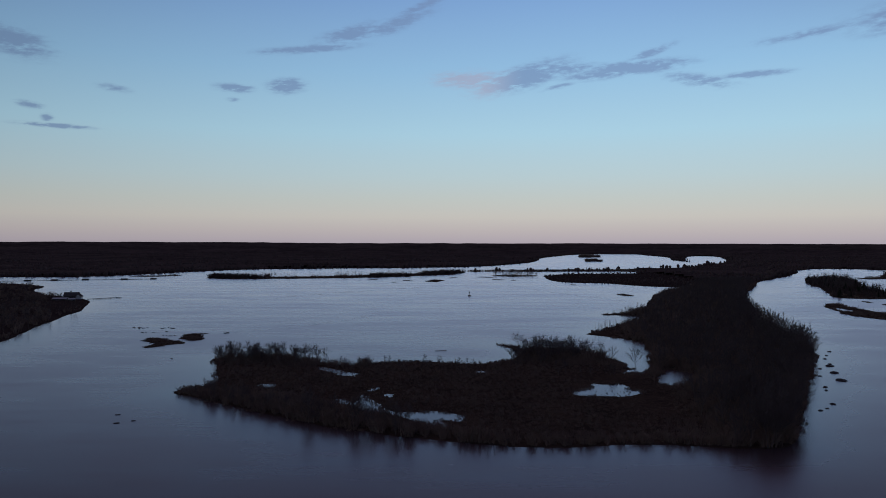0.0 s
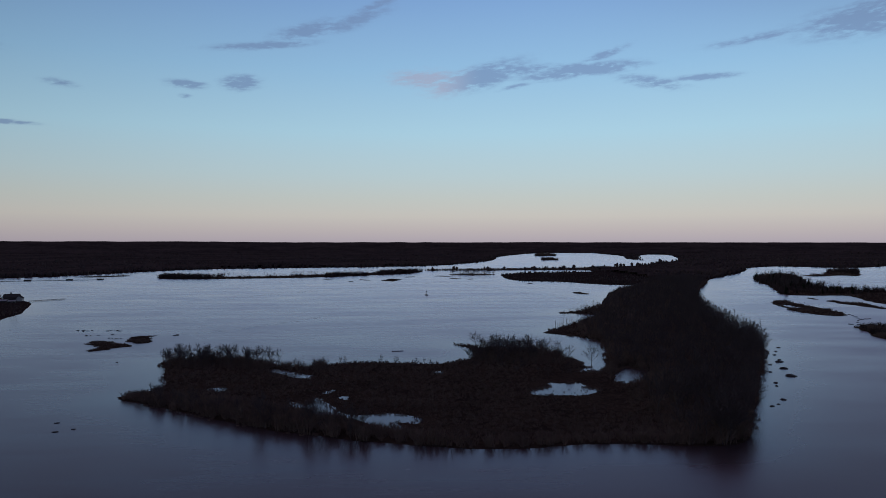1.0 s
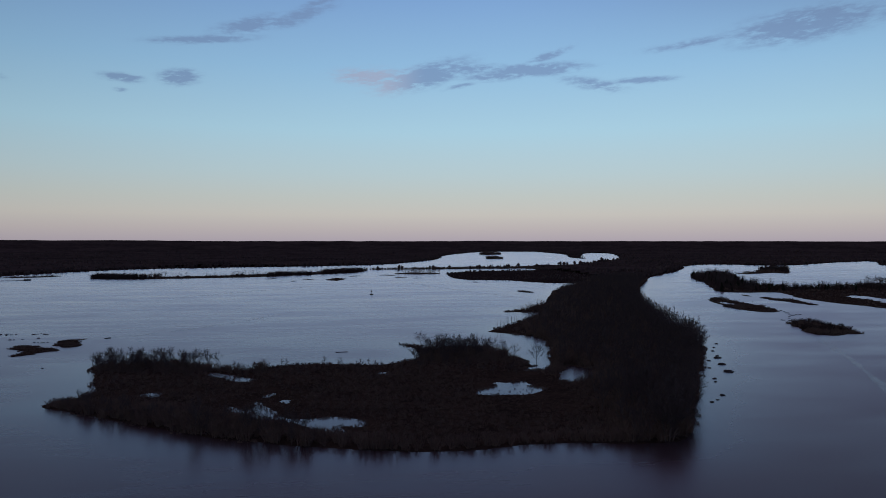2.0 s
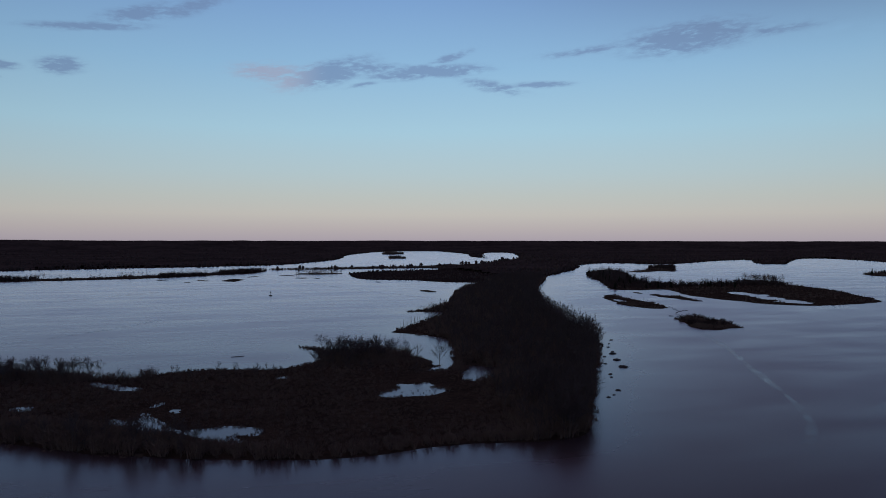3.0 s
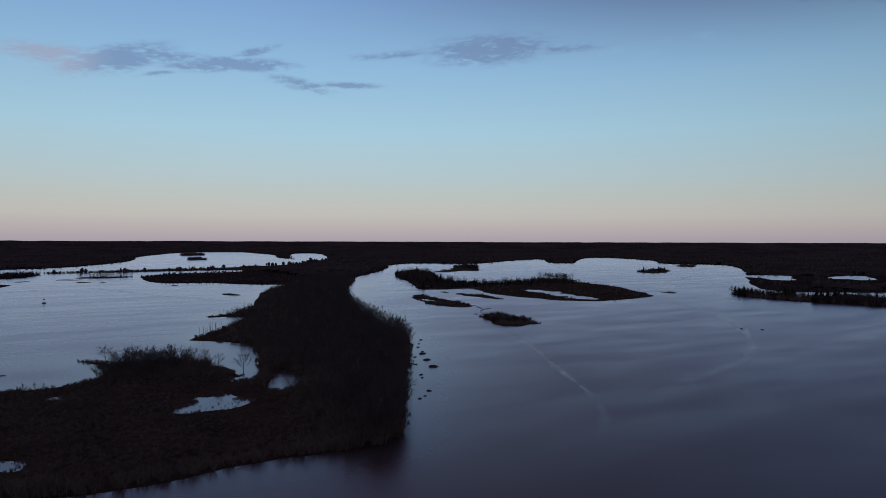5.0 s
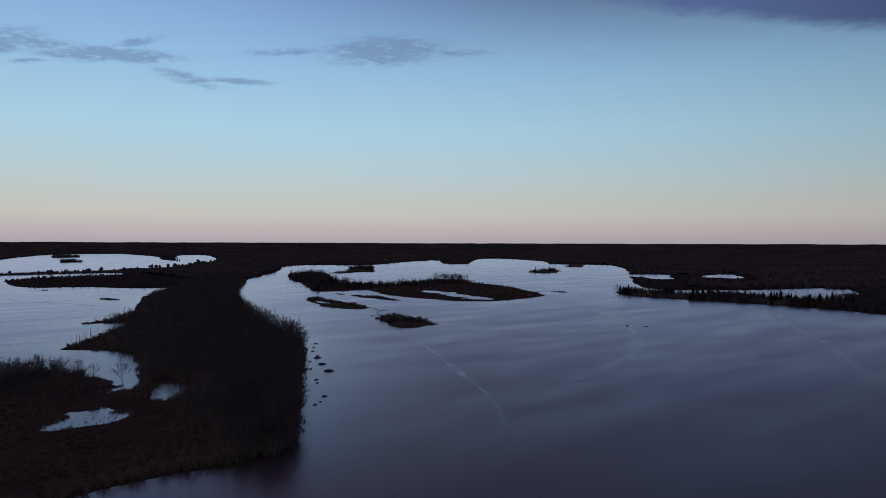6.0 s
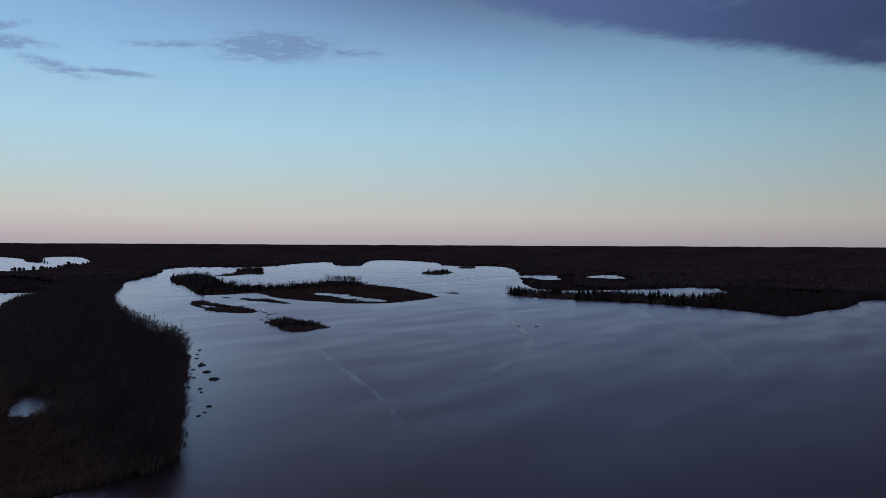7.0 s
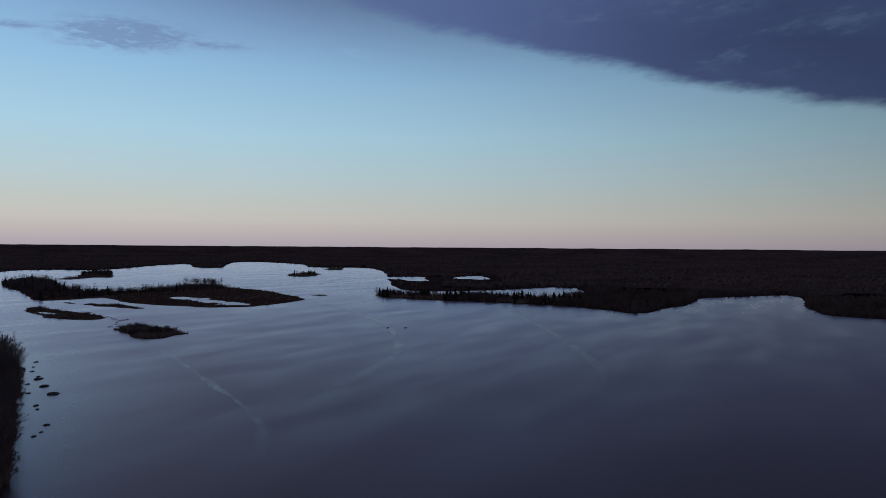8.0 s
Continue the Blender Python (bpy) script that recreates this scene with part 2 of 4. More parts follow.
def vnoise(x, y):
    xi, yi = np.floor(x).astype(int), np.floor(y).astype(int)
    u, v = x - xi, y - yi
    u, v = u * u * (3 - 2 * u), v * v * (3 - 2 * v)
    a, b = LATTICE[xi & 255, yi & 255], LATTICE[(xi + 1) & 255, yi & 255]
    c, d = LATTICE[xi & 255, (yi + 1) & 255], LATTICE[(xi + 1) & 255, (yi + 1) & 255]
    return a + (b - a) * u + (c - a) * v + (a - b - c + d) * u * v


def fbm(x, y, size, octaves=4):
    """Fractal noise, about -1 to 1, whose broadest waves are size metres long."""
    total, amp, norm = 0, 1.0, 0
    for k in range(octaves):
        total = total + amp * (vnoise(x / size + 17.3 * k, y / size + 9.1 * k) * 2 - 1)
        norm += amp
        amp, size = amp * 0.55, size / 2.1
    return total / norm * 1.6


def rounded(points, times=1):
    p = np.array(points, float)
    for _ in range(times):
        q = np.roll(p, -1, 0)
        p = np.stack([0.8 * p + 0.2 * q, 0.2 * p + 0.8 * q], 1).reshape(-1, 2)
    return p


def inside(poly, x, y):
    """Distance to a shoreline, in metres: above zero on its land side."""
    near = np.full(x.shape, 1e18)
    odd = np.zeros(x.shape, bool)
    for (ax, ay), (bx, by) in zip(poly, np.roll(poly, -1, 0)):
        ex, ey = bx - ax, by - ay
        t = np.clip(((x - ax) * ex + (y - ay) * ey) / (ex * ex + ey * ey + 1e-9), 0, 1)
        near = np.minimum(near, (x - ax - t * ex) ** 2 + (y - ay - t * ey) ** 2)
        if ey:
            odd ^= ((ay > y) != (by > y)) & (x < ax + (y - ay) * ex / ey)
    return np.where(odd, 1, -1) * np.sqrt(near)


class Land:
    """A piece of land: its shoreline, the pools in it, and how ragged its edge is."""

    def __init__(self, shore, pools=(), ragged=2.0, size=25.0, broken=1.5):
        self.shore, self.pools = rounded(shore), [rounded(p) for p in pools]
        self.ragged, self.size, self.broken = ragged, size, broken

    def reach(self, x, y):
        s = inside(self.shore, x, y)
        for p in self.pools:
            s = np.minimum(s, -inside(p, x, y) + self.broken * self.ragged * fbm(x * 0.6 + 300, y, self.size * 0.36))
        return s + self.ragged * fbm(x, y, self.size)

    def box(self, pad=6):
        return (*(self.shore.min(0) - pad), *(self.shore.max(0) + pad))

    def mesh(self, name, step, mat, top=0.7, slope=0.10):
        x0, y0, x1, y1 = self.box()
        x, y = np.meshgrid(np.arange(x0, x1 + step, step), np.arange(y0, y1 + step, step), indexing="ij")
        s = self.reach(x, y)
        z = np.where(s < 0, np.maximum(s * 0.25, -1.5), top * (1 - np.exp(-np.maximum(s, 0) * slope / top)))
        z = z + 0.12 * fbm(x, y, 7.0, 3) * np.clip(s / 6, 0, 1)
        return solid(name, *grid_mesh(x, y, z, z > -0.9), mat)


def grid_mesh(x, y, z, keep):
    n, k = x.shape
    i = np.arange(n * k).reshape(n, k)
    q = np.stack([i[:-1, :-1], i[1:, :-1], i[1:, 1:], i[:-1, 1:]], -1).reshape(-1, 4)
    q = q[keep.ravel()[q].any(1)]
    dx, dy = x[1, 1] - x[0, 1], y[1, 1] - y[0, 1]
    if dx * (y[1, 1] - y[1, 0]) < dy * (x[1, 1] - x[1, 0]):
        q = q[:, ::-1]
    used, faces = np.unique(q, return_inverse=True)
    return np.stack([x, y, z], -1).reshape(-1, 3)[used], faces.reshape(-1, 4)


def scatter(land, count, margin, region=None, weight=None):
    """Places on a piece of land, at least margin metres from its shore."""
    x0, y0, x1, y1 = region or land.box(0)
    got = np.empty((0, 2))
    for _ in range(40):
        p = RNG.random((count * 2, 2)) * (x1 - x0, y1 - y0) + (x0, y0)
        ok = land.reach(p[:, 0], p[:, 1]) > margin
        if weight is not None:
            ok &= RNG.random(len(p)) < weight(p[:, 0], p[:, 1])
        got = np.concatenate([got, p[ok]])
        if len(got) >= count:
            break
    return got[:count]


def strewn(kinds, places, heights, base=0.3, squash=0.25):
    """Many turned and scaled plants in one mesh. kinds: (verts, tris) of plants one metre high."""
    allv, allf, at = [], [], 0
    which = RNG.integers(0, len(kinds), len(places))
    for k, (v, f) in enumerate(kinds):
        p, h = places[which == k], heights[which == k]
        if not len(p):
            continue
        a, wide = RNG.random(len(p)) * 6.283, h * (1 + squash * (RNG.random(len(p)) * 2 - 1))
        c, s = np.cos(a)[:, None], np.sin(a)[:, None]
        x = (v[:, 0] * c - v[:, 1] * s) * wide[:, None] + p[:, :1]
        y = (v[:, 0] * s + v[:, 1] * c) * wide[:, None] + p[:, 1:2]
        z = v[None, :, 2] * h[:, None] + base
        allv.append(np.stack([x, y, z], -1).reshape(-1, 3))
        allf.append((f[None] + (np.arange(len(p)) * len(v))[:, None, None]).reshape(-1, 3) + at)
        at += len(p) * len(v)
    return np.concatenate(allv), np.concatenate(allf)


# ---- plants, one metre high, scaled where they stand ----
def prong(verts, tris, a, b, ra, rb, sides):
    """A tapered limb from a to b."""
    a, b = np.array(a, float), np.array(b, float)
    d = (b - a) / (np.linalg.norm(b - a) + 1e-9)
    u = np.cross(d, (0.31, 0.77, 0.55))
    u /= np.linalg.norm(u)
    w = np.cross(d, u)
    at = len(verts)
    ang = np.arange(sides) * 6.2832 / sides
    for c, r in ((a, ra), (b, rb)):
        verts.extend(c + r * (np.cos(t) * u + np.sin(t) * w) for t in ang)
    for i in range(sides):
        j = (i + 1) % sides
        tris += [(at + i, at + j, at + sides + j), (at + i, at + sides + j, at + sides + i)]


def sliver(verts, tris, a, b, w, rng):
    """A thin twig: a tapered blade from a to b."""
    side = np.cross(b - a, rng.normal(size=3))
    side *= w / (np.linalg.norm(side) + 1e-9)
    at = len(verts)
    verts.extend([a - side, a + side, b])
    tris.append((at, at + 1, at + 2))


def bare_tree_arrays(seed, limbs=12, forks=3, twigs=520, spread=0.27, clear=0.20, thick=0.016, w=0.0034, sides=3):
    """A leafless tree with a rounded crown: trunk, rising limbs, forks on them, and fine twigs on the forks."""
    rng = np.random.default_rng(seed)
    tv, tt, cv, ct = [], [], [], []
    lean = rng.normal(size=2) * 0.03
    spine = [np.array([lean[0] * k + rng.normal() * 0.008, lean[1] * k + rng.normal() * 0.008, k * 0.22]) for k in range(4)]
    spine[0][:2] = 0
    spine[0][2] = -0.06
    for k in range(3):
        prong(tv, tt, spine[k], spine[k + 1], thick * (1 - 0.27 * k), thick * (0.73 - 0.27 * k), 5)
    ends = []
    for i in range(limbs):
        h = clear + (0.66 - clear) * (i + rng.random()) / limbs
        k = min(int(h / 0.22), 2)
        root = spine[k] + (spine[k + 1] - spine[k]) * ((h - 0.22 * k) / 0.22)
        a = i * 2.4 + rng.normal() * 0.4
        top = min(0.97, h + 0.18 + 0.22 * rng.random())
        out = spread * math.sqrt(max(0.05, 1 - ((top - 0.58) / 0.45) ** 2)) * (0.7 + 0.4 * rng.random())
        tip = root + np.array([np.cos(a) * out, np.sin(a) * out, top - h])
        prong(cv, ct, root, tip, thick * 0.36, thick * 0.10, sides)
        ends.append((root, tip))
        for _ in range(forks):
            b = root + (tip - root) * (0.35 + 0.5 * rng.random())
            e = b + (tip - root) * 0.35 + rng.normal(size=3) * 0.06 + np.array([0, 0, 0.03])
            prong(cv, ct, b, e, thick * 0.16, thick * 0.05, sides)
            ends.append((b, e))
    top = spine[3] + np.array([rng.normal() * 0.03, rng.normal() * 0.03, 0.28])
    prong(cv, ct, spine[3], top, thick * 0.25, thick * 0.06, sides)
    ends += [(spine[2], top), (spine[3], top), (spine[3], top)]
    for _ in range(twigs):
        r, t = ends[rng.integers(len(ends))]
        s = r + (t - r) * (0.3 + 0.7 * rng.random())
        d = rng.normal(size=3) * 0.6 + (t - r) / np.linalg.norm(t - r) * 0.6 + np.array([0, 0, 0.4])
        e = s + d / np.linalg.norm(d) * (0.04 + 0.09 * rng.random())
        sliver(cv, ct, s, e, w * (0.6 + 0.8 * rng.random()), rng)
    return (np.array(tv), np.array(tt)), (np.array(cv), np.array(ct))


def merged(pair):
    (a, fa), (b, fb) = pair
    return np.concatenate([a, b]), np.concatenate([fa, fb + len(a)])


def brush_arrays(seed, stems=20, w=0.020):
    """A leafless bush: stems that fan out of one root, with side twigs."""
    rng = np.random.default_rng(seed)
    v, t = [], []
    for _ in range(stems):
        a, o = rng.random() * 6.283, 0.10 + 0.5 * rng.random() ** 0.8
        root = np.array([np.cos(a), np.sin(a), 0]) * 0.25 * rng.random()
        tip = np.array([np.cos(a) * o, np.sin(a) * o, 0.45 + 0.55 * rng.random()])
        sliver(v, t, root, tip, w, rng)
        mid = root + (tip - root) * (0.45 + 0.3 * rng.random())
        sliver(v, t, mid, mid + np.array([rng.normal() * 0.2, rng.normal() * 0.2, 0.12 + 0.2 * rng.random()]), w * 0.8, rng)
    return np.array(v), np.array(t)


def tuft_arrays(seed, width=0.36):
    """A far crown: an uneven many-sided spindle with a broken top."""
    rng = np.random.default_rng(seed)
    v, t = [], []
    rings = ((0.1, 0.75), (0.62, 0.95))
    n = 5
    for z, r in rings:
        for i in range(n):
            a = i * 6.2832 / n + rng.normal() * 0.2
            k = width * r * (0.7 + 0.6 * rng.random())
            v.append((np.cos(a) * k, np.sin(a) * k, z + rng.normal() * 0.05))
    v.append((rng.normal() * 0.05, rng.normal() * 0.05, 1.0))
    for i in range(n):
        j = (i + 1) % n
        t += [(i, j, n + j), (i, n + j, n + i), (n + i, n + j, 2 * n)]
    return np.array(v), np.array(t)


def spruce_arrays(seed, tiers=6, width=0.19):
    """A narrow spruce: ragged skirts of boughs one above another."""
    rng = np.random.default_rng(seed)
    v, t = [], []
    for k in range(tiers):
        z = 0.06 + 0.86 * k / tiers
        r = width * (1 - k / tiers) * (0.8 + 0.4 * rng.random()) + 0.02
        top = (rng.normal() * 0.01, rng.normal() * 0.01, min(z + 0.30, 1.0))
        n = 9
        at = len(v)
        for i in range(n):
            a, q = i * 6.2832 / n + k, r * (1.15 if i % 2 else 0.65) * (0.8 + 0.4 * rng.random())
            v.append((np.cos(a) * q, np.sin(a) * q, z - (0.03 if i % 2 else 0)))
        v.append(top)
        t += [(at + i, at + (i + 1) % n, at + n) for i in range(n)]
    return np.array(v), np.array(t)


BUSHES = [brush_arrays(s) for s in (1, 2, 3, 4, 5)]
FAR_BUSHES = [brush_arrays(s, 12, 0.05) for s in (6, 7, 8)]
TUFTS = [tuft_arrays(s) for s in range(8)]
SPRUCES = [spruce_arrays(s) for s in (1, 2, 3, 4)]
THIN_TREES = [merged(bare_tree_arrays(s, 7, 1, 110, 0.25, 0.22, 0.014, 0.0075)) for s in (11, 12, 13, 14)]

FAR_TREES = [merged(bare_tree_arrays(s, 6, 0, 50, 0.24, 0.22, 0.016, 0.012)) for s in (15, 16, 17, 18)]


def stuff(name, arrays, mat, label, category):
    return tagged(solid(name, *arrays, mat), label, category, kind="stuff")


# ---- ground, water and the far land ----
def disc(r, z, name, mat):
    n = 96
    v = [(0, 0, z)] + [(r * math.cos(i * math.tau / n), r * math.sin(i * math.tau / n), z) for i in range(n)]
    return solid(name, v, [(0, 1 + i, 1 + (i + 1) % n) for i in range(n)], mat)


tagged(disc(4940, -4.0, "ground", BED), "brown muddy river bed under the water", "ground", kind="structure")

mainland = Land(
    [(340, 923), (274, 957), (250, 1023), (185, 1035), (176, 1114), (175, 1226), (223, 1320), (301, 1345), (410, 1380), (404, 1455),
     (259, 1443), (138, 1437), (55, 1433), (50, 1450), (138, 1470), (259, 1490), (404, 1580), (560, 1680), (724, 1880), (800, 2100),
     (790, 2350), (971, 2932), (1024, 3481), (1100, 4200), (1500, 5100), (4000, 4000), (5200, 500), (5200, -2500), (2500, -4500),
     (700, -4500), (650, -1500), (690, -300), (715, -15), (726, 31), (806, 48), (1032, 56), (948, 124), (890, 159),
     (775, 155), (697, 167), (643, 179), (665, 205), (680, 250), (692, 296), (688, 352), (683, 416), (682, 483)]
    + [(722, 522), (738, 495), (745, 440), (750, 400), (760, 350), (790, 305), (900, 300), (1030, 370), (860, 445), (790, 515), (935, 639), (1136, 777), (1412, 974), (1603, 1150), (1505, 1285), (1777, 1539), (1905, 1848), (1831, 1897), (1629, 1731),
       (1316, 1425), (1293, 1506), (1580, 1858), (1306, 1707), (1044, 1510), (941, 1644), (821, 1574), (662, 1290), (470, 1035), (371, 832)],
    pools=[[(760, 2130), (870, 2050), (1296, 3214), (1139, 3198)], [(1080, 745), (1150, 770), (1185, 735), (1150, 700), (1120, 690), (1060, 640), (1030, 665), (1070, 700)],
           [(1150, 640), (1215, 665), (1290, 680), (1300, 640), (1235, 612), (1190, 575), (1150, 600), (1180, 625)]], ragged=6.0, size=60.0)
north_bank = Land(
    [(-757, 1168), (-640, 1165), (-580, 1235), (-506, 1411), (-452, 1503), (-365, 1556), (-113, 1623), (93, 1711), (182, 1894),
     (300, 2184), (393, 2768), (704, 3612), (994, 3933), (1130, 4250), (2200, 5000), (-1000, 5200), (-3700, 3700), (-5200, 1000),
     (-3000, 1150), (-1500, 1250)], ragged=5.0, size=60.0)
west_bank = Land(
    [(-262, 404), (-287, 479), (-308, 549), (-314, 589), (-362, 700), (-387, 730), (-457, 780), (-514, 853), (-534, 919), (-602, 980),
     (-661, 1000), (-1200, 900), (-4000, 700), (-4000, -3500), (-700, -3500), (-330, -700), (-262, 200)], ragged=3.0, size=30.0)


def marsh(x, y):
    """Open marsh before the pools behind the lagoon, and round the pools, cut along the camera's sight lines."""
    r, a = np.hypot(x, y), np.arctan2(x, y) / D2R
    return ((a > 54.8) & (a < 60.2) & (r > 985) & (r < 1425)) | ((a > 60.6) & (a < 65.0) & (r > 1120) & (r < 1500))


def relief(x, y):
    """Raises the rim of the far land near camera height to meet the horizon in view, with low hills to the west."""
    r, a = np.hypot(x, y), np.arctan2(x, y) / D2R
    t = np.clip((r - 3700) / 1230, 0, 1)
    hill = 5.0 * np.exp(-((a + 18) / 9) ** 2) + 6.0 * np.exp(-((a + 30) / 8) ** 2)
    return (t * t * (3 - 2 * t)) * (55.4 - 2.4 * np.clip((4 - a) / 16, 0, 1) + hill + 2.0 * fbm(a * 3.0, r * 0 + 3.3, 9.0, 4))


RINGS = 60 * 1.021 ** np.arange(213)


def far_land(land, name, label):
    """Land out to the horizon on a fan of rings, with the floor and the canopy of its woods."""
    a = np.arange(0, 360.01, 0.36) * D2R
    r, a = np.meshgrid(np.minimum(RINGS[RINGS < 5050], 4930), a, indexing="ij")
    x, y = r * np.sin(a), r * np.cos(a)
    s = land.reach(x, y)
    z = np.where(s < 0, np.maximum(s * 0.05, -2.0), 0.7 * (1 - np.exp(-np.maximum(s, 0) / 12))) + relief(x, y) * (s > 0)
    tagged(solid(name, *grid_mesh(x, y, z, (z > -0.6) & (r < 3960)), FAR_SOIL), label, "river bank", kind="structure")
    x, y, s = x[::2, ::2], y[::2, ::2], s[::2, ::2]
    keep = (s > 16) & (np.hypot(x, y) > 1000) & (np.hypot(x, y) < 3960)
    z = relief(x, y) + np.clip((s - 16) / 45, 0.08, 1) * (3.6 + 2.0 * fbm(x, y, 90.0, 3) + 1.2 * RNG.random(x.shape))
    n = keep.shape
    full = keep.copy()
    full[1:] &= keep[:-1]
    full[:, 1:] &= keep[:, :-1]
    full[:-1] &= keep[1:]
    full[:, :-1] &= keep[:, 1:]
    full &= ~((x > 660) & (x < 1090) & (y > 262) & (y < 660) & (s < 60))
    full &= (np.hypot(x + 388, y - 705) > 40) & ~marsh(x, y) & ~((x > 140) & (x < 440) & (y > 920) & (y < 1420))
    if full.any() and land is not west_bank:
        stuff("forest_canopy", grid_mesh(x, y, z, full), DIMMED_WOODS, "dark leafless forest canopy running to the horizon", "forest")


# the rim stands near camera height so that it closes the horizon in view
a = np.arange(0, 360.01, 0.36) * D2R
r, a = np.meshgrid(np.linspace(3720, 4935, 24), a, indexing="ij")
x, y = r * np.sin(a), r * np.cos(a)
tagged(solid("far_rim", *grid_mesh(x, y, relief(x, y) - 1.5 + np.clip((r - 3850) / 150, 0, 1) * (5.0 + 1.5 * fbm(x, y, 90.0, 3)), r > 0), DIMMED_WOODS), "dark wooded rim of land raised to the horizon", "hills", kind="structure")
far_land(mainland, "river_bank", "flat dark wooded river bank reaching the horizon")
far_land(north_bank, "river_bank", "flat dark wooded far shore reaching the horizon")
far_land(west_bank, "river_bank", "dark wooded point of land in the river")


def clear_of_house(x, y):
    """True outside the strip kept free of trees along the camera's sight line to the house."""
    t = np.clip(((x + 388) * 53 + (y - 712) * -100) / (53 ** 2 + 100 ** 2), 0, 1)
    return np.hypot(x + 388 - 53 * t, y - 712 + 100 * t) > 21


def far_woods(land, count, near, far, sector, tall, shore_bias):
    """Places and heights for the crowns of far woods: thick along the shore, thinner inland."""
    a = (RNG.random(count * 6) * (sector[1] - sector[0]) + sector[0]) * D2R
    r = near * (far / near) ** RNG.random(count * 6)
    p = np.stack([r * np.sin(a), r * np.cos(a)], -1)
    s = land.reach(p[:, 0], p[:, 1])
    ok = (s > 3) & clear_of_house(p[:, 0], p[:, 1]) & ~((p[:, 0] > 660) & (p[:, 0] < 765) & (p[:, 1] > 280) & (p[:, 1] < 535))
    ok &= RNG.random(len(s)) < np.where(s < 30, 1.0, shore_bias)
    p = p[ok][:count]
    h = tall * (0.55 + 0.6 * RNG.random(len(p))) * (0.85 + 0.35 * fbm(p[:, 0], p[:, 1], 80.0, 3))
    # low marsh on the flat between the bays
    flat = (p[:, 0] > 150) & (p[:, 0] < 430) & (p[:, 1] > 930) & (p[:, 1] < 1400)
    strip = (p[:, 0] > 30) & (p[:, 0] < 560) & (p[:, 1] > 1400) & (p[:, 1] < 1640)
    h = h * np.where(strip, 0.2 + 0.8 * RNG.random(len(p)) ** 2, 1.0)
    return p, h * np.where(marsh(p[:, 0], p[:, 1]), np.where(RNG.random(len(p)) < 0.10, 0.75, 0.10), np.where(flat, 0.4, 1.0))


def crowns(p, h, kinds=TUFTS):
    v, f = strewn(kinds, p, h, 0.2)
    v[:, 2] += relief(v[:, 0], v[:, 1])
    return v, f


p, h = far_woods(mainland, 21000, 420, 4500, (-5, 108), 9.5, 0.6)
close = np.hypot(p[:, 0], p[:, 1]) < 1050
stuff("far_woods", crowns(p[~close], h[~close]), WOODS, "dark bare woods along the far bank", "forest")
stuff("woods", crowns(p[close], h[close], FAR_BUSHES), WOODS, "tangled leafless woods on the eastern bank", "forest")
p = p[close][::6]
stuff("woods", crowns(p, 9.0 * (0.7 + 0.4 * RNG.random(len(p))), FAR_TREES), TWIG, "bare trees on the eastern bank", "forest")
stuff("far_woods", crowns(*far_woods(north_bank, 12500, 1100, 4500, (-48, 25), 8.5, 0.6)), WOODS, "dark bare woods along the far shore", "forest")
p = scatter(mainland, 900, 0.5, (48, 1422, 430, 1505))
stuff("brush", strewn(FAR_BUSHES, p, 5.0 * (0.5 + 0.6 * RNG.random(len(p))), 0.2), BRUSH, "brush along the narrow spit in the bay", "brush")
p = scatter(mainland, 70, 0.5, (48, 1422, 520, 1560))
stuff("woods", strewn(SPRUCES, p, 8.5 * (0.25 + 0.8 * RNG.random(len(p)) ** 2), 0.2, 0.5), SPRUCE, "dark spruces along the narrow spit in the bay", "forest")
p = scatter(west_bank, 2600, 1.5, (-700, 300, -255, 1000), clear_of_house)
h = np.where(p[:, 1] < 640, 9.5, 4.8) * (0.6 + 0.55 * RNG.random(len(p)))
stuff("woods", strewn(FAR_TREES, p[:1300], h[:1300], 0.2), TWIG, "bare trees on the point by the house", "forest")
stuff("woods", crowns(*far_woods(west_bank, 4500, 380, 1300, (-60, -20), 5.0, 1.0), FAR_BUSHES), BRUSH, "dark bare woods on the point", "forest")
stuff("brush", strewn(FAR_BUSHES, p[1300:], h[1300:] * 0.7, 0.2), BRUSH, "dense leafless brush on the point by the house", "brush")
p = scatter(west_bank, 500, 0.8, (-425, 590, -310, 745))
p = p[np.hypot(p[:, 0] + 386, p[:, 1] - 710) > 17]
stuff("brush", strewn(FAR_BUSHES, p, 1.3 * (0.5 + 0.7 * RNG.random(len(p))), 0.2), BRUSH, "low brush on the bank below the house", "brush")
p = scatter(mainland, 300, 1.0, (675, 285, 765, 530))
stuff("woods", strewn(FAR_TREES, p, 9.5 * (0.5 + 0.6 * RNG.random(len(p))), 0.2), TWIG, "thin bare trees on the spit before the lagoon", "forest")
p = scatter(mainland, 700, 0.8, (675, 285, 765, 530))
stuff("brush", strewn(FAR_BUSHES, p, 5.5 * (0.5 + 0.6 * RNG.random(len(p))), 0.2), BRUSH, "dense brush on the spit before the lagoon", "brush")

for count, region in ((200, (672, 345, 740, 396)), (60, (662, 290, 722, 301)), (46, (666, 261, 722, 271)), (60, (684, 440, 720, 505))):
    p = scatter(mainland, count, 0.5, region)
    stuff("woods", strewn(FAR_BUSHES, p, 10.0 * (0.5 + 0.6 * RNG.random(len(p))), 0.2), WOODS, "dark thicket of trees on the spit before the lagoon", "forest")

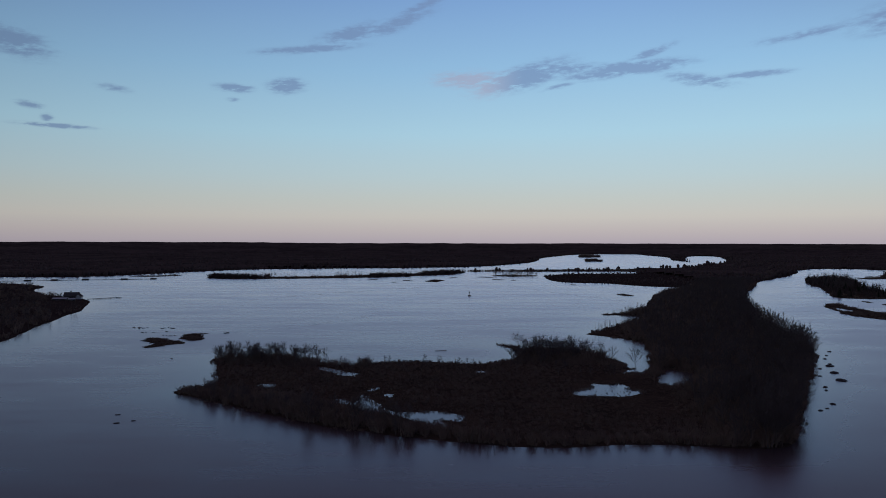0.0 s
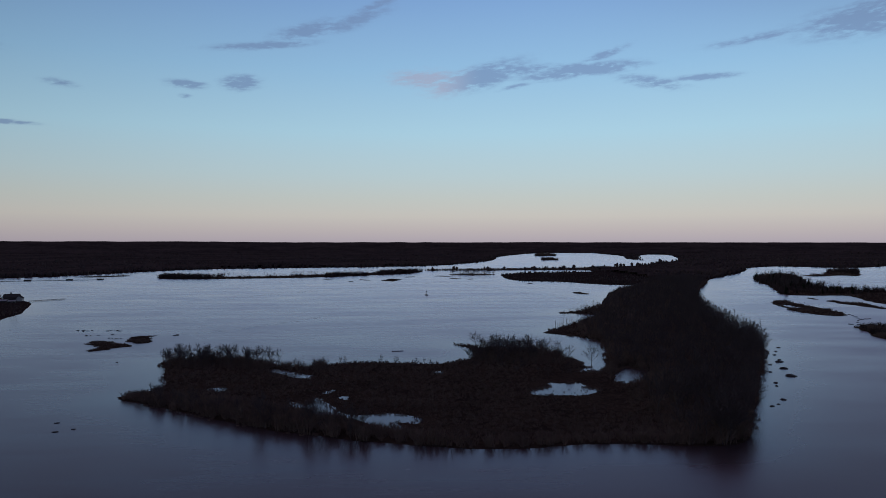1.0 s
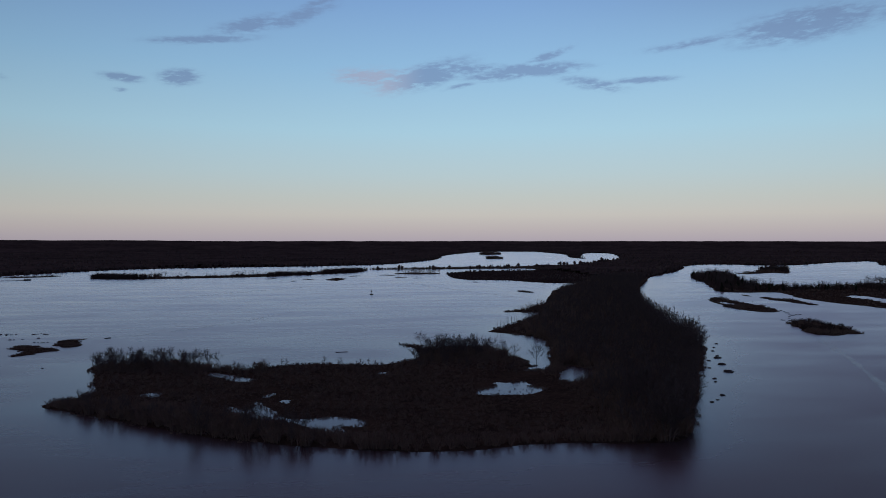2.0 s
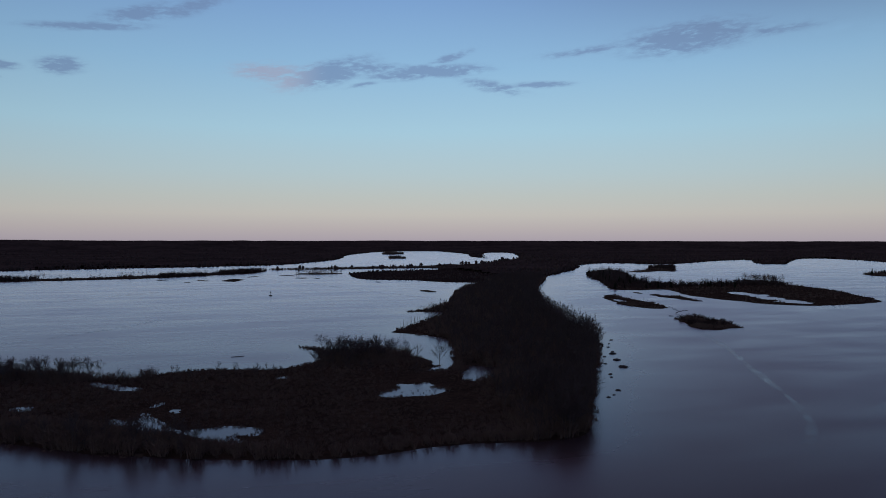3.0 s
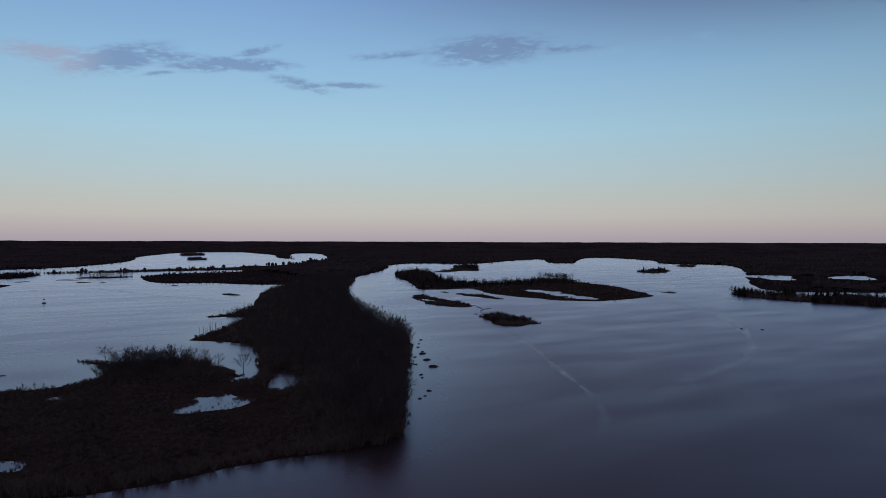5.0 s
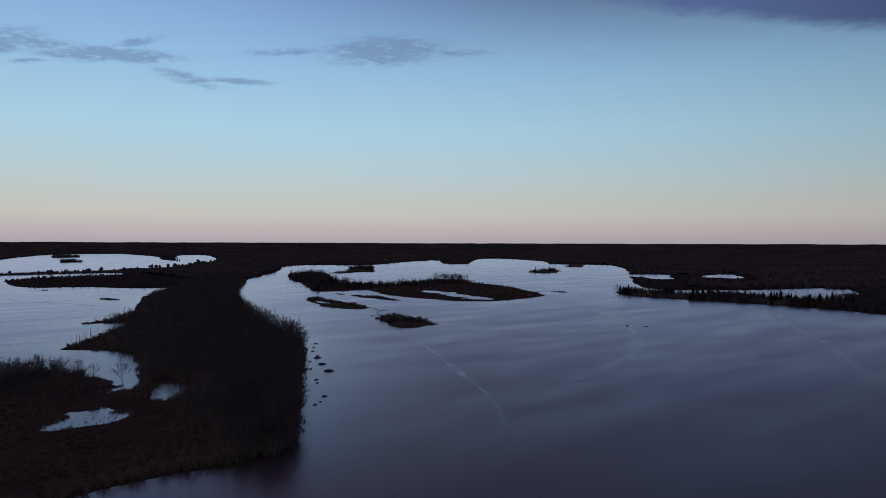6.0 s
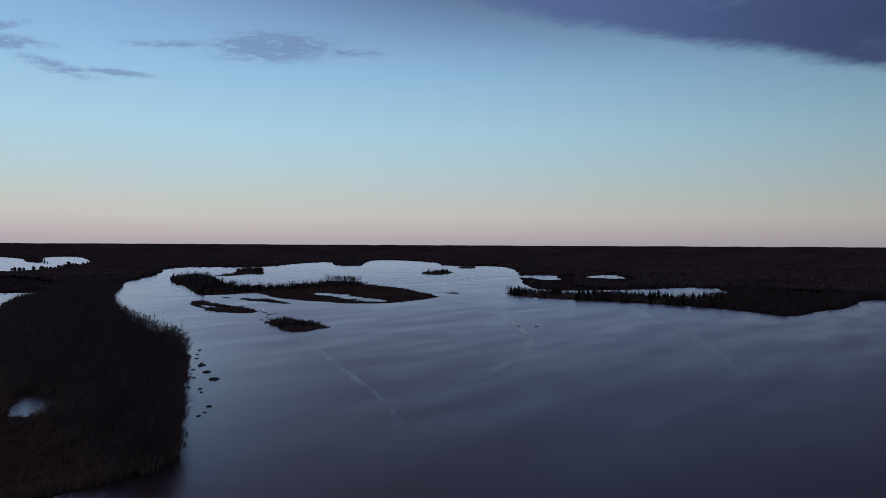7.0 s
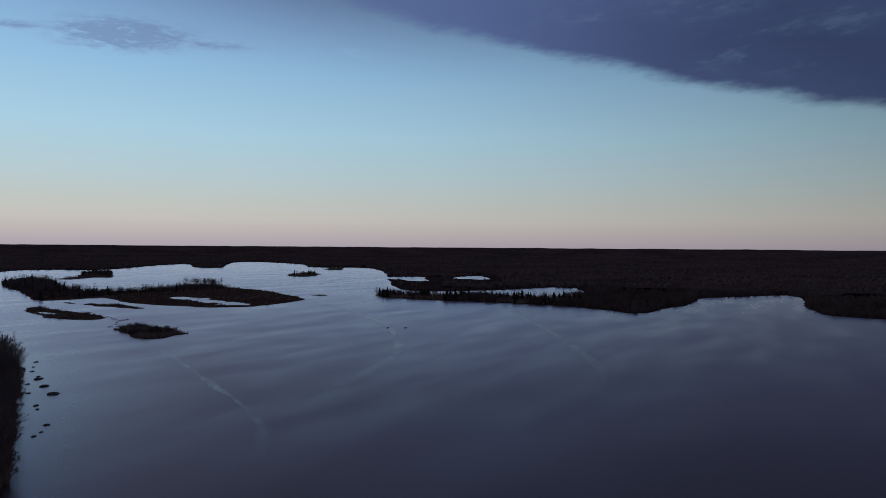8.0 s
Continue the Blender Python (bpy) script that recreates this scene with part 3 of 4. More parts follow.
# ---- the near peninsula and the islands ----
peninsula = Land(
    [(-109, 272), (-92, 261), (-75, 248), (-54, 232), (-33, 220), (-7, 209), (26, 198), (61, 204), (90, 198), (103, 199), (127, 239), (150, 279),
     (177, 325), (203, 372), (212, 399), (229, 466), (251, 542), (298, 672), (370, 832), (480, 1035), (440, 1100), (338, 930), (309, 888), (254, 817)]
    + [(218, 720), (186, 632), (165, 597), (136, 574), (137, 570), (166, 562), (138, 515), (95, 452), (97, 446), (112, 433), (124, 410), (107, 350), (105, 338), (102, 329), (98, 321),
       (92, 316), (83, 314), (80, 317), (91, 324), (90, 338), (82, 365), (64, 376), (48, 385), (34, 405), (34, 400), (44, 372), (33, 349), (18, 337),
       (-10, 346), (-24, 346), (-45, 332), (-60, 340), (-90, 357), (-108, 357), (-119, 351), (-107, 322), (-103, 308), (-99, 300), (-98, 292), (-101, 285), (-105, 280)],
    pools=[[(-42, 263), (-39, 263), (-33, 256), (-32, 275), (-29, 265), (-25, 259), (-22, 247), (-17, 243), (-12, 243), (-4, 245), (1, 242), (6, 237), (7, 232), (4, 229), (0, 231), (-1, 229), (3, 221), (2, 218), (-2, 225), (-9, 227), (-14, 234), (-20, 241), (-27, 245), (-32, 250), (-37, 252), (-41, 255)],
           [(-31, 277), (-27, 284), (-26, 279), (-29, 275)],
           [(-24, 272), (-20, 272), (-18, 264), (-22, 265)],
           [(-77, 288), (-72, 289), (-70, 283), (-75, 284)],
           [(-60, 330), (-55, 327), (-49, 320), (-41, 314), (-35, 303), (-41, 307), (-50, 315), (-58, 323)],
           [(53, 277), (60, 281), (64, 294), (68, 288), (75, 293), (78, 281), (82, 275), (74, 268), (67, 267), (62, 269), (54, 269)],
           [(103, 323), (111, 327), (115, 314), (110, 298), (101, 288), (93, 293), (96, 308), (102, 313)], 
           [(98, 262), (103, 266), (105, 255), (100, 252)], [(14, 318), (20, 321), (21, 314)]], ragged=1.3, size=16.0, broken=1.2)


def river():
    """The water, one sheet to the horizon; "lee" tells how sheltered it lies under the banks.
    Added roughness grows towards the camera and the east, to darken the near water in its view."""
    a = np.arange(0, 360.01, 1.0) * D2R
    r, a = np.meshgrid(np.concatenate([[0.0, 40.0], 60 * 1.03 ** np.arange(150)]), a, indexing="ij")
    r = np.minimum(r, 4920)
    x, y = r * np.sin(a), r * np.cos(a)
    s = np.maximum(np.maximum(peninsula.reach(x, y), west_bank.reach(x, y)), np.maximum(mainland.reach(x, y) - 25, north_bank.reach(x, y) - 40))
    i = np.arange(x.size).reshape(x.shape)
    q = np.stack([i[:-1, :-1], i[:-1, 1:], i[1:, 1:], i[1:, :-1]], -1).reshape(-1, 4)
    ob = tagged(solid("water", np.stack([x, y, x * 0], -1).reshape(-1, 3), q, WATER), "calm dark river water mirroring the dusk sky", "water", kind="structure")
    # fitted to the view: roughest near the camera's start, fading with distance
    near_rough = (0.5 + 0.5 * np.clip((x - 0.55 * y + 60) / 150, 0, 1)) * np.interp(r, [150, 300, 500, 900, 2000], [1.0, 0.9, 0.65, 0.4, 0.1])
    ob.data.attributes.new("near_rough", "FLOAT", "POINT").data.foreach_set("value", near_rough.astype(np.float32).ravel())
    ob.data.attributes.new("lee", "FLOAT", "POINT").data.foreach_set("value", np.exp(-np.maximum(-s, 0) / 24).astype(np.float32).ravel())


river()
tagged(peninsula.mesh("peninsula", 1.6, SOIL, 0.6), "low marshy peninsula of dark soil and dead grass", "peninsula", kind="structure")


def shore_south(x):
    return np.interp(x, [-109, -54, -7, 26, 103], [272, 232, 209, 198, 199])


def shore_east(y):
    return np.interp(y, [199, 239, 325, 399, 466, 542, 672, 832], [103, 127, 177, 212, 229, 251, 298, 370])


def tallness(x, y):
    """Height of growth on the peninsula, in metres: tall woods to the east, brush and thin birch to the west."""
    east = np.clip((x - 84 - 0.14 * np.maximum(y - 330, 0)) / 22, 0, 1)
    clump = np.exp(-(((x - 66) / 22) ** 2 + ((y - 356) / 17) ** 2))
    arm = np.exp(-((y - 350 + 0.25 * (x + 90)) / 12) ** 2) * (x < -35)
    tip = np.exp(-(((x + 60) / 45) ** 2 + ((y - 245 + 0.45 * (x + 60)) / 14) ** 2))
    headland = np.exp(-(((x - 112) / 15) ** 2 + ((y - 468) / 30) ** 2))
    bank = np.exp(-((x - shore_east(y)) / 22) ** 2) * np.clip((y - 320) / 60, 0, 1)
    south = np.exp(-((y - shore_south(x)) / 9) ** 2) * (x > -60) * (x < 100)
    open_marsh = np.exp(-(((x - 78) / 24) ** 2 + ((y - 285) / 40) ** 2))
    return (1 - 0.75 * headland) * (1 - 0.85 * open_marsh) * (2.2 + 7.6 * east + 9.0 * clump + 4.5 * arm + 4.6 * tip + 3.4 * bank + 3.0 * south
                                                             + 4.0 * np.exp(-((x - 104) / 20) ** 2 - ((y - 212) / 22) ** 2))


def brush_on(land, count, region=None, kinds=BUSHES, tall=None, margin=0.8):
    p = scatter(land, count, margin, region)
    h = (tall(p[:, 0], p[:, 1]) if tall else 2.4) * (0.45 + 0.6 * RNG.random(len(p)))
    low = np.where((abs(p[:, 0] + 12) < 34) & (abs(p[:, 1] - 258) < 50), 0.12, 0.5)   # brush kept low round the pools so that the camera sees them
    low = np.where((p[:, 0] < 120) & (p[:, 1] < shore_south(p[:, 0]) + 13), 0.95, low)   # tall brush down to the southern shore
    west = (p[:, 1] > 430) & (p[:, 0] < shore_east(p[:, 1]) - 40)   # lower growth on the bay side of the neck
    h = h * np.where(west, np.clip(0.22 + land.reach(p[:, 0], p[:, 1]) / 22, 0.22, 1), np.clip(low + land.reach(p[:, 0], p[:, 1]) / 9, low, 1))
    return strewn(kinds, p, np.maximum(h, 0.6), 0.15)


stuff("brush", brush_on(peninsula, 12800, (-125, 190, 240, 430), BUSHES, lambda x, y: np.minimum(tallness(x, y), 6.6)), BRUSH,
      "dense leafless brown brush over marshy ground", "brush")
stuff("brush", brush_on(peninsula, 4800, (90, 430, 500, 1100), FAR_BUSHES, lambda x, y: np.minimum(tallness(x, y), 9)), BRUSH,
      "dense leafless brush along the wooded neck of land", "brush")
p = scatter(peninsula, 3200, 0.8, (36, 195, 480, 1080), lambda x, y: np.clip((tallness(x, y) - 4) / 6, 0, 1))
h = tallness(p[:, 0], p[:, 1]) * (0.75 + 0.45 * RNG.random(len(p)))
h *= np.where((p[:, 1] > 430) & (p[:, 0] < shore_east(p[:, 1]) - 40), np.clip(0.25 + peninsula.reach(p[:, 0], p[:, 1]) / 22, 0.25, 1), 1)
near = p[:, 1] < 430
stuff("woods", strewn(THIN_TREES, p[near], h[near], 0.2), TWIG, "close-grown bare trees on the peninsula", "forest")
stuff("woods", strewn(FAR_TREES, p[~near], h[~near], 0.2), TWIG, "close-grown bare trees on the neck of land", "forest")


def fringe(land, count, region, tall=0.9):
    """Dead reeds and tussocks that stand in the shallows and break up the edge of the water."""
    x0, y0, x1, y1 = region
    p = RNG.random((count * 60, 2)) * (x1 - x0, y1 - y0) + (x0, y0)
    s = land.reach(p[:, 0], p[:, 1])
    p = p[(s > -1.9) & (s < 0.8) & (fbm(p[:, 0], p[:, 1], 9.0, 2) > -0.15)][:count]
    return strewn(FAR_BUSHES, p, tall * (0.4 + 0.9 * RNG.random(len(p))), -0.15, 0.5)


stuff("reeds", fringe(peninsula, 1700, (-118, 215, 125, 350)), BRUSH, "dead brown reeds and tussocks round the pools", "reeds")
stuff("reeds", fringe(peninsula, 900, (44, 255, 122, 350), 0.8), BRUSH, "dead grass and tussocks round the inner pools", "reeds")
p = RNG.random((90, 2)) * (44, 34) + (46, 263)
stuff("reeds", strewn(FAR_BUSHES, p[fbm(p[:, 0], p[:, 1], 10.0, 2) > 0.1], 0.55 + 0.5 * RNG.random(int((fbm(p[:, 0], p[:, 1], 10.0, 2) > 0.1).sum())), -0.2, 0.5), BRUSH,
      "grass tussocks standing in a pool", "reeds")
stuff("reeds", fringe(peninsula, 1300, (30, 290, 240, 620), 1.2), BRUSH, "dead brown reeds along the shore", "reeds")

# ---- islands: low land, brush and thin trees ----
def island(shore, label, pools=(), step=3.0, bushes=300, bush=2.2, trees=0, tree=7.0, ragged=2.0, size=18.0, top=0.5, kinds=FAR_BUSHES):
    land = Land(shore, pools, ragged, size)
    tagged(land.mesh("island", step, SOIL, top), label, "island", kind="structure")
    if bushes:
        stuff("brush", brush_on(land, bushes, None, kinds, lambda x, y: bush * (0.5 + 1.0 * np.clip(fbm(x, y, 18.0, 2) + 0.25, 0, 1)), 0.4), BRUSH,
              "low leafless brush on an island", "brush")
    if trees:
        p = scatter(land, trees, 0.8)
        stuff("woods", strewn(FAR_TREES, p, tree * (0.55 + 0.6 * RNG.random(len(p))), 0.2), TWIG, "thin bare trees on an island", "forest")
    return land


spit = island([(-408, 1172), (-361, 1120), (-265, 1134), (-175, 1152), (-84, 1205), (17, 1290), (54, 1400), (20, 1430), (-95, 1290), (-293, 1190), (-400, 1222)],
              "long narrow wooded island across the bay", step=5, bushes=1400, bush=4.0, trees=160, tree=9.5, ragged=5, size=40)
for clump, count in (((-405, 1125, -300, 1215), 260), ((-130, 1180, -60, 1260), 120), ((-40, 1240, 50, 1420), 260)):
    p = scatter(spit, count, 1.0, clump)
    stuff("far_woods", strewn(FAR_BUSHES, p, 8.0 * (0.45 + 0.7 * RNG.random(len(p))), 0.2), WOODS, "dark clump of trees on the narrow island", "forest")
island([(85, 1240), (125, 1222), (172, 1238), (178, 1275), (95, 1275)], "small wooded island in the bay", step=4, bushes=120, bush=3, trees=130, tree=9)
island([(-560, 1200), (-510, 1184), (-465, 1238), (-500, 1252)], "low island by the far shore", step=4, bushes=160, bush=4, trees=30, tree=7)
island([(-189, 427), (-184, 430), (-175, 428), (-166, 419), (-156, 411), (-152, 402), (-162, 400), (-161, 393), (-168, 387), (-173, 391), (-172, 406), (-182, 415)],
       "flat ragged reef of dark grass and stones", step=1.0, bushes=520, bush=1.1, ragged=3.4, size=6, kinds=BUSHES, top=0.4)
island([(-167, 429), (-169, 443), (-166, 453), (-157, 450), (-154, 437), (-149, 427), (-151, 414), (-159, 419)],
       "small ragged tufted islet in the bay", step=1.0, bushes=380, bush=1.3, ragged=3.6, size=6, kinds=BUSHES)
island([(202, 806), (208, 778), (219, 777), (217, 806)], "small brushy islet near the neck of land", step=1.5, bushes=260, bush=5.5, ragged=2, size=12)
island([(133, 578), (150, 585), (170, 593), (170, 581), (150, 574), (136, 569)], "narrow brushy spit reaching into the bay", step=1.5, bushes=160, bush=1.5, ragged=2.0, size=10)
island([(182, 990), (186, 978), (193, 977), (190, 995)], "tiny brushy islet", step=2, bushes=60, bush=3, ragged=1.5)
for bar in ([(-124, 1104), (-112, 1124), (-102, 1120), (-113, 1100)], [(-80, 1038), (-74, 1048), (-70, 1046), (-75, 1034)], [(-66, 1092), (-60, 1103), (-50, 1083), (-44, 1074), (-54, 1074)],
            [(-31, 1072), (-16, 1128), (-6, 1120), (2, 1090), (-8, 1043), (-18, 1050)], [(4, 1166), (20, 1194), (28, 1186), (12, 1160)],
            [(56, 1200), (66, 1216), (83, 1212), (90, 1178), (78, 1186)], [(78, 1126), (92, 1132), (103, 1116), (90, 1100), (80, 1112)], [(108, 1098), (116, 1110), (120, 1104), (112, 1092)]):
    island(bar, "broken bar of dead grass in the bay", step=2, bushes=70, bush=1.8, ragged=3.5, size=12, top=0.3)

long_island = island(
    [(595, 1123), (527, 979), (510, 918), (466, 828), (431, 752), (450, 746), (470, 738), (505, 744), (488, 700), (474, 668), (467, 636), (468, 605), (474, 578),
     (476, 550), (490, 530), (508, 516), (545, 520), (600, 532), (632, 560), (652, 610), (690, 668), (714, 735), (722, 790), (730, 828), (700, 842), (640, 822), (600, 815),
     (568, 836), (560, 868), (575, 925), (626, 1025), (697, 1160), (700, 1215), (655, 1200)], "long marshy island with brush and a clump of trees",
    pools=[[(550, 690), (563, 670), (551, 633), (539, 585), (533, 551), (522, 532), (510, 539), (513, 577), (529, 630), (534, 663)]], step=3.0, bushes=3000, bush=2.6, trees=150, tree=5.5, ragged=3.6, size=20)
p = scatter(long_island, 420, 1.0, (430, 840, 720, 1220))
stuff("woods", strewn(FAR_TREES, p, 10.5 * (0.4 + 0.7 * RNG.random(len(p))), 0.2), TWIG, "bare trees on the head of the long island", "forest")
p = scatter(long_island, 900, 1.0, (430, 760, 720, 1220))
stuff("woods", strewn(FAR_BUSHES, p, 7.0 * (0.4 + 0.7 * RNG.random(len(p))), 0.2), WOODS, "dark woods on the head of the long island", "forest")
p = scatter(long_island, 130, 0.8, (540, 780, 690, 880))
stuff("woods", strewn(FAR_TREES, p, 9.0 * (0.5 + 0.6 * RNG.random(len(p))), 0.2), TWIG, "thin bare trees along the long island", "forest")
p = scatter(long_island, 70, 0.8, (690, 780, 732, 845))
stuff("woods", strewn(FAR_TREES, p, 14.0 * (0.5 + 0.6 * RNG.random(len(p))), 0.2), WOODS, "dense clump of bare trees on the long island", "forest")
p = scatter(long_island, 90, 0.8, (670, 770, 732, 845))
stuff("brush", strewn(FAR_BUSHES, p, 6.5 * (0.4 + 0.7 * RNG.random(len(p))), 0.2), WOODS, "dark brush under the trees on the long island", "brush")
p = scatter(long_island, 60, 1.0, (430, 730, 640, 1200))
stuff("woods", strewn(SPRUCES, p, 11.0 * (0.4 + 0.7 * RNG.random(len(p))), 0.2, 0.5), SPRUCE, "scattered dark spruces on the head of the long island", "forest")
behind = island([(716, 1186), (790, 1235), (833, 1300), (875, 1348), (914, 1358), (930, 1330), (902, 1293), (840, 1200), (806, 1158), (795, 1190), (760, 1165), (720, 1150)],
                "low wooded island behind the long one", step=4, bushes=420, bush=3.5, ragged=3, size=20)
p = scatter(behind, 130, 0.8, (850, 1230, 932, 1360))
stuff("woods", strewn(FAR_BUSHES, p, 11.0 * (0.4 + 0.7 * RNG.random(len(p))), 0.2), WOODS, "dark clump of trees on the island behind", "forest")
island([(436, 713), (443, 714), (440, 693), (431, 692)], "tiny bar of dark grass", step=1.5, bushes=30, bush=1.2, ragged=1.5, size=10)
island([(435, 680), (451, 684), (443, 655), (463, 658), (448, 622), (441, 590), (430, 590), (432, 624), (428, 645)], "narrow broken bar of dark grass", step=2, bushes=260, bush=1.8, ragged=2.2, size=12)
island([(363, 653), (387, 687), (397, 684), (386, 643), (382, 609), (380, 568), (368, 543), (351, 535), (343, 552), (342, 570), (344, 589), (357, 627)], "low brushy island in the channel", step=2, bushes=900, bush=2.3, trees=14, tree=4,
       ragged=2.6, size=12, pools=[[(366, 640), (372, 628), (362, 600), (357, 612)]])
thick = island([(321, 469), (334, 471), (343, 467), (347, 448), (343, 433), (331, 403), (321, 404), (307, 399), (299, 409), (306, 430), (314, 450)], "low island of dense brush in the channel",
               step=1.6, bushes=900, bush=3.2, ragged=2.4, size=9, kinds=BUSHES)
p = scatter(thick, 120, 0.6, (308, 420, 348, 470))
stuff("woods", strewn(FAR_BUSHES, p, 4.6 * (0.4 + 0.6 * RNG.random(len(p))), 0.2), WOODS, "dark bare thicket on the dense island", "forest")
island([(660, 578), (661, 553), (674, 556), (672, 574)], "tiny brushy islet", step=1.6, bushes=60, bush=2.5, ragged=1.5)
island([(1075, 985), (1045, 925), (1071, 912), (1120, 940), (1175, 982), (1235, 1058), (1180, 1030)], "small islet with dark spruces and brush", step=3, bushes=420, bush=4.5, trees=30, tree=8, ragged=6, size=22)
island([(1420, 1170), (1385, 1095), (1459, 1126), (1530, 1215)], "small wooded islet by the far bank", step=4, bushes=260, bush=6, trees=20, tree=8, ragged=6, size=25)
island([(585, 2890), (695, 2940), (685, 3110), (600, 3080)], "wooded island in the back bay", step=10, bushes=300, bush=13, ragged=10, size=60)
island([(470, 2240), (535, 2245), (530, 2310), (475, 2300)], "wooded island in the back bay", step=8, bushes=200, bush=11, ragged=8, size=50)


# ---- single trees ----
def height_at(land, x, y):
    s = float(land.reach(np.array([x]), np.array([y]))[0])
    return 0.6 * (1 - math.exp(-max(s, 0) * 0.10 / 0.6)) if s > 0 else max(s * 0.25, -1.5)


def tree_thing(name, seed, label, group, **kw):
    (tv, tt), (cv, ct) = bare_tree_arrays(seed, **kw)
    root = tagged(new(name), label, "tree", group)
    solid("trunk", tv, tt, BARK, root)
    solid("crown", cv, ct, TWIG, root)
    return root


def plant(kind, x, y, z, tall, wide, turn):
    ob = copy_thing(kind, pose(x, y, z, 0, 0, turn))
    ob.scale = (tall * wide, tall * wide, tall)
    return ob


GROUP = "bare trees on the peninsula"
HARDWOODS = [tree_thing("bare_tree", s, "leafless grey-brown tree on the marshy peninsula", GROUP, limbs=13, twigs=560, spread=0.32) for s in (21, 22, 23)]
BIRCHES = [tree_thing("bare_tree", s, "slender leafless tree with fine upright twigs", GROUP, limbs=11, twigs=480, spread=0.21, clear=0.26, thick=0.011) for s in (31, 32)]
first = set()


def stand(kinds, places, tall):
    for (x, y), h in zip(places, tall):
        k = kinds[RNG.integers(len(kinds))]
        wide, turn, z = 0.85 + 0.35 * RNG.random(), RNG.random() * 360, height_at(peninsula, x, y) - 0.05
        if k not in first:
            first.add(k)
            k.matrix_basis = pose(x, y, z, 0, 0, turn)
            k.scale = (h * wide, h * wide, h)
        else:
            plant(k, x, y, z, h, wide, turn)


def patch(count, region, margin, lo, hi, kinds, weight=None):
    p = scatter(peninsula, count, margin, region, weight)
    stand(kinds, p, lo + (hi - lo) * RNG.random(len(p)))


patch(72, (-122, 335, -40, 366), 1.0, 6.0, 9.5, BIRCHES)             # northern arm
patch(48, (-100, 205, -10, 275), 0.6, 4.0, 7.0, BIRCHES, lambda x, y: (y < shore_south(x) + 12) * 1.0)             # southern arm
patch(14, (-48, 205, -8, 234), 0.5, 7.5, 10.5, BIRCHES, lambda x, y: (y < shore_south(x) + 9) * 1.0)
patch(16, (-50, 318, 20, 350), 1.0, 3.5, 6.0, BIRCHES)               # bay shore
patch(70, (34, 338, 90, 400), 1.0, 6.5, 10.0, HARDWOODS)             # clump in the middle
patch(10, (30, 322, 60, 340), 2.0, 3.0, 6.0, HARDWOODS + BIRCHES)
patch(14, (96, 194, 116, 222), 0.2, 10.0, 14.0, HARDWOODS)
patch(36, (88, 195, 130, 260), 0.6, 10.0, 14.0, HARDWOODS)           # south-eastern woods
GROVE = [merged(bare_tree_arrays(seed, limbs=12, twigs=420, spread=0.32)) for seed in (41, 42, 43)]
for count, region, width, lo, hi in ((50, (110, 240, 190, 340), 40, 7.0, 10.5), (70, (150, 330, 240, 470), 16, 9.0, 12.5), (80, (215, 470, 330, 740), 14, 9.0, 13.5)):
    p = scatter(peninsula, count, 0.6, region, lambda x, y: np.exp(-((x - shore_east(y)) / width) ** 2))
    stuff("woods", strewn(GROVE, p, lo + (hi - lo) * RNG.random(len(p)), 0.1), TWIG, "leafless grey-brown trees along the wooded shore", "forest")
patch(9, (50, 297, 80, 316), 0.3, 3.0, 5.5, HARDWOODS)
stand(HARDWOODS, [(93.5, 331)], [11.0])


def dead_tree(x, y, tall, lean):
    v, t = [], []
    prong(v, t, (0, 0, -0.6), (lean[0], lean[1], tall), 0.13, 0.04, 6)
    root = tagged(new("dead_tree"), "dead grey trunk standing in shallow water", "tree", "dead trunks by the headland")
    root.matrix_basis = pose(x, y, height_at(peninsula, x, y))
    solid("trunk", v, t, BARK, root)
    for k in range(5):
        bv, bt = [], []
        h, a = tall * (0.4 + 0.11 * k), RNG.random() * 6.28
        c = np.array([lean[0] * h / tall, lean[1] * h / tall, h])
        prong(bv, bt, c, c + np.array([math.cos(a) * 0.6, math.sin(a) * 0.6, 0.35]), 0.04, 0.012, 3)
        solid("branch_stub", bv, bt, BARK, root)


for k in range(18):
    t = (k + 0.6 * RNG.random()) / 18
    dead_tree(101 + 24 * t + RNG.normal() * 1.0, 452 + 40 * t + RNG.normal() * 2, 4.5 + 3.0 * RNG.random(), RNG.normal(size=2) * 0.25)


def spruce(x, y, tall, wide=1.0, label="dark pointed spruce on a small islet", group="spruces on the islet"):
    """A spruce with its trunk and boughs, standing on an islet."""
    k = RNG.integers(len(SPRUCES))
    root = tagged(new("spruce_tree"), label, "tree", group)
    root.matrix_basis = pose(x, y, 0.2, 0, 0, RNG.random() * 360)
    root.scale = (tall * wide, tall * wide, tall)
    v, t = [], []
    prong(v, t, (0, 0, -0.05), (0, 0, 0.9), 0.02, 0.006, 5)
    solid("trunk", v, t, BARK, root)
    solid("crown", *SPRUCES[k], SPRUCE, root)


for x, y, h in ((1066, 955, 13), (1084, 958, 7), (1088, 950, 10), (1098, 948, 8), (1106, 952, 12), (1118, 958, 9), (1122, 950, 11), (1131, 968, 7), (1094, 962, 6), (1144, 972, 8)):
    spruce(x, y, h, 1.15)

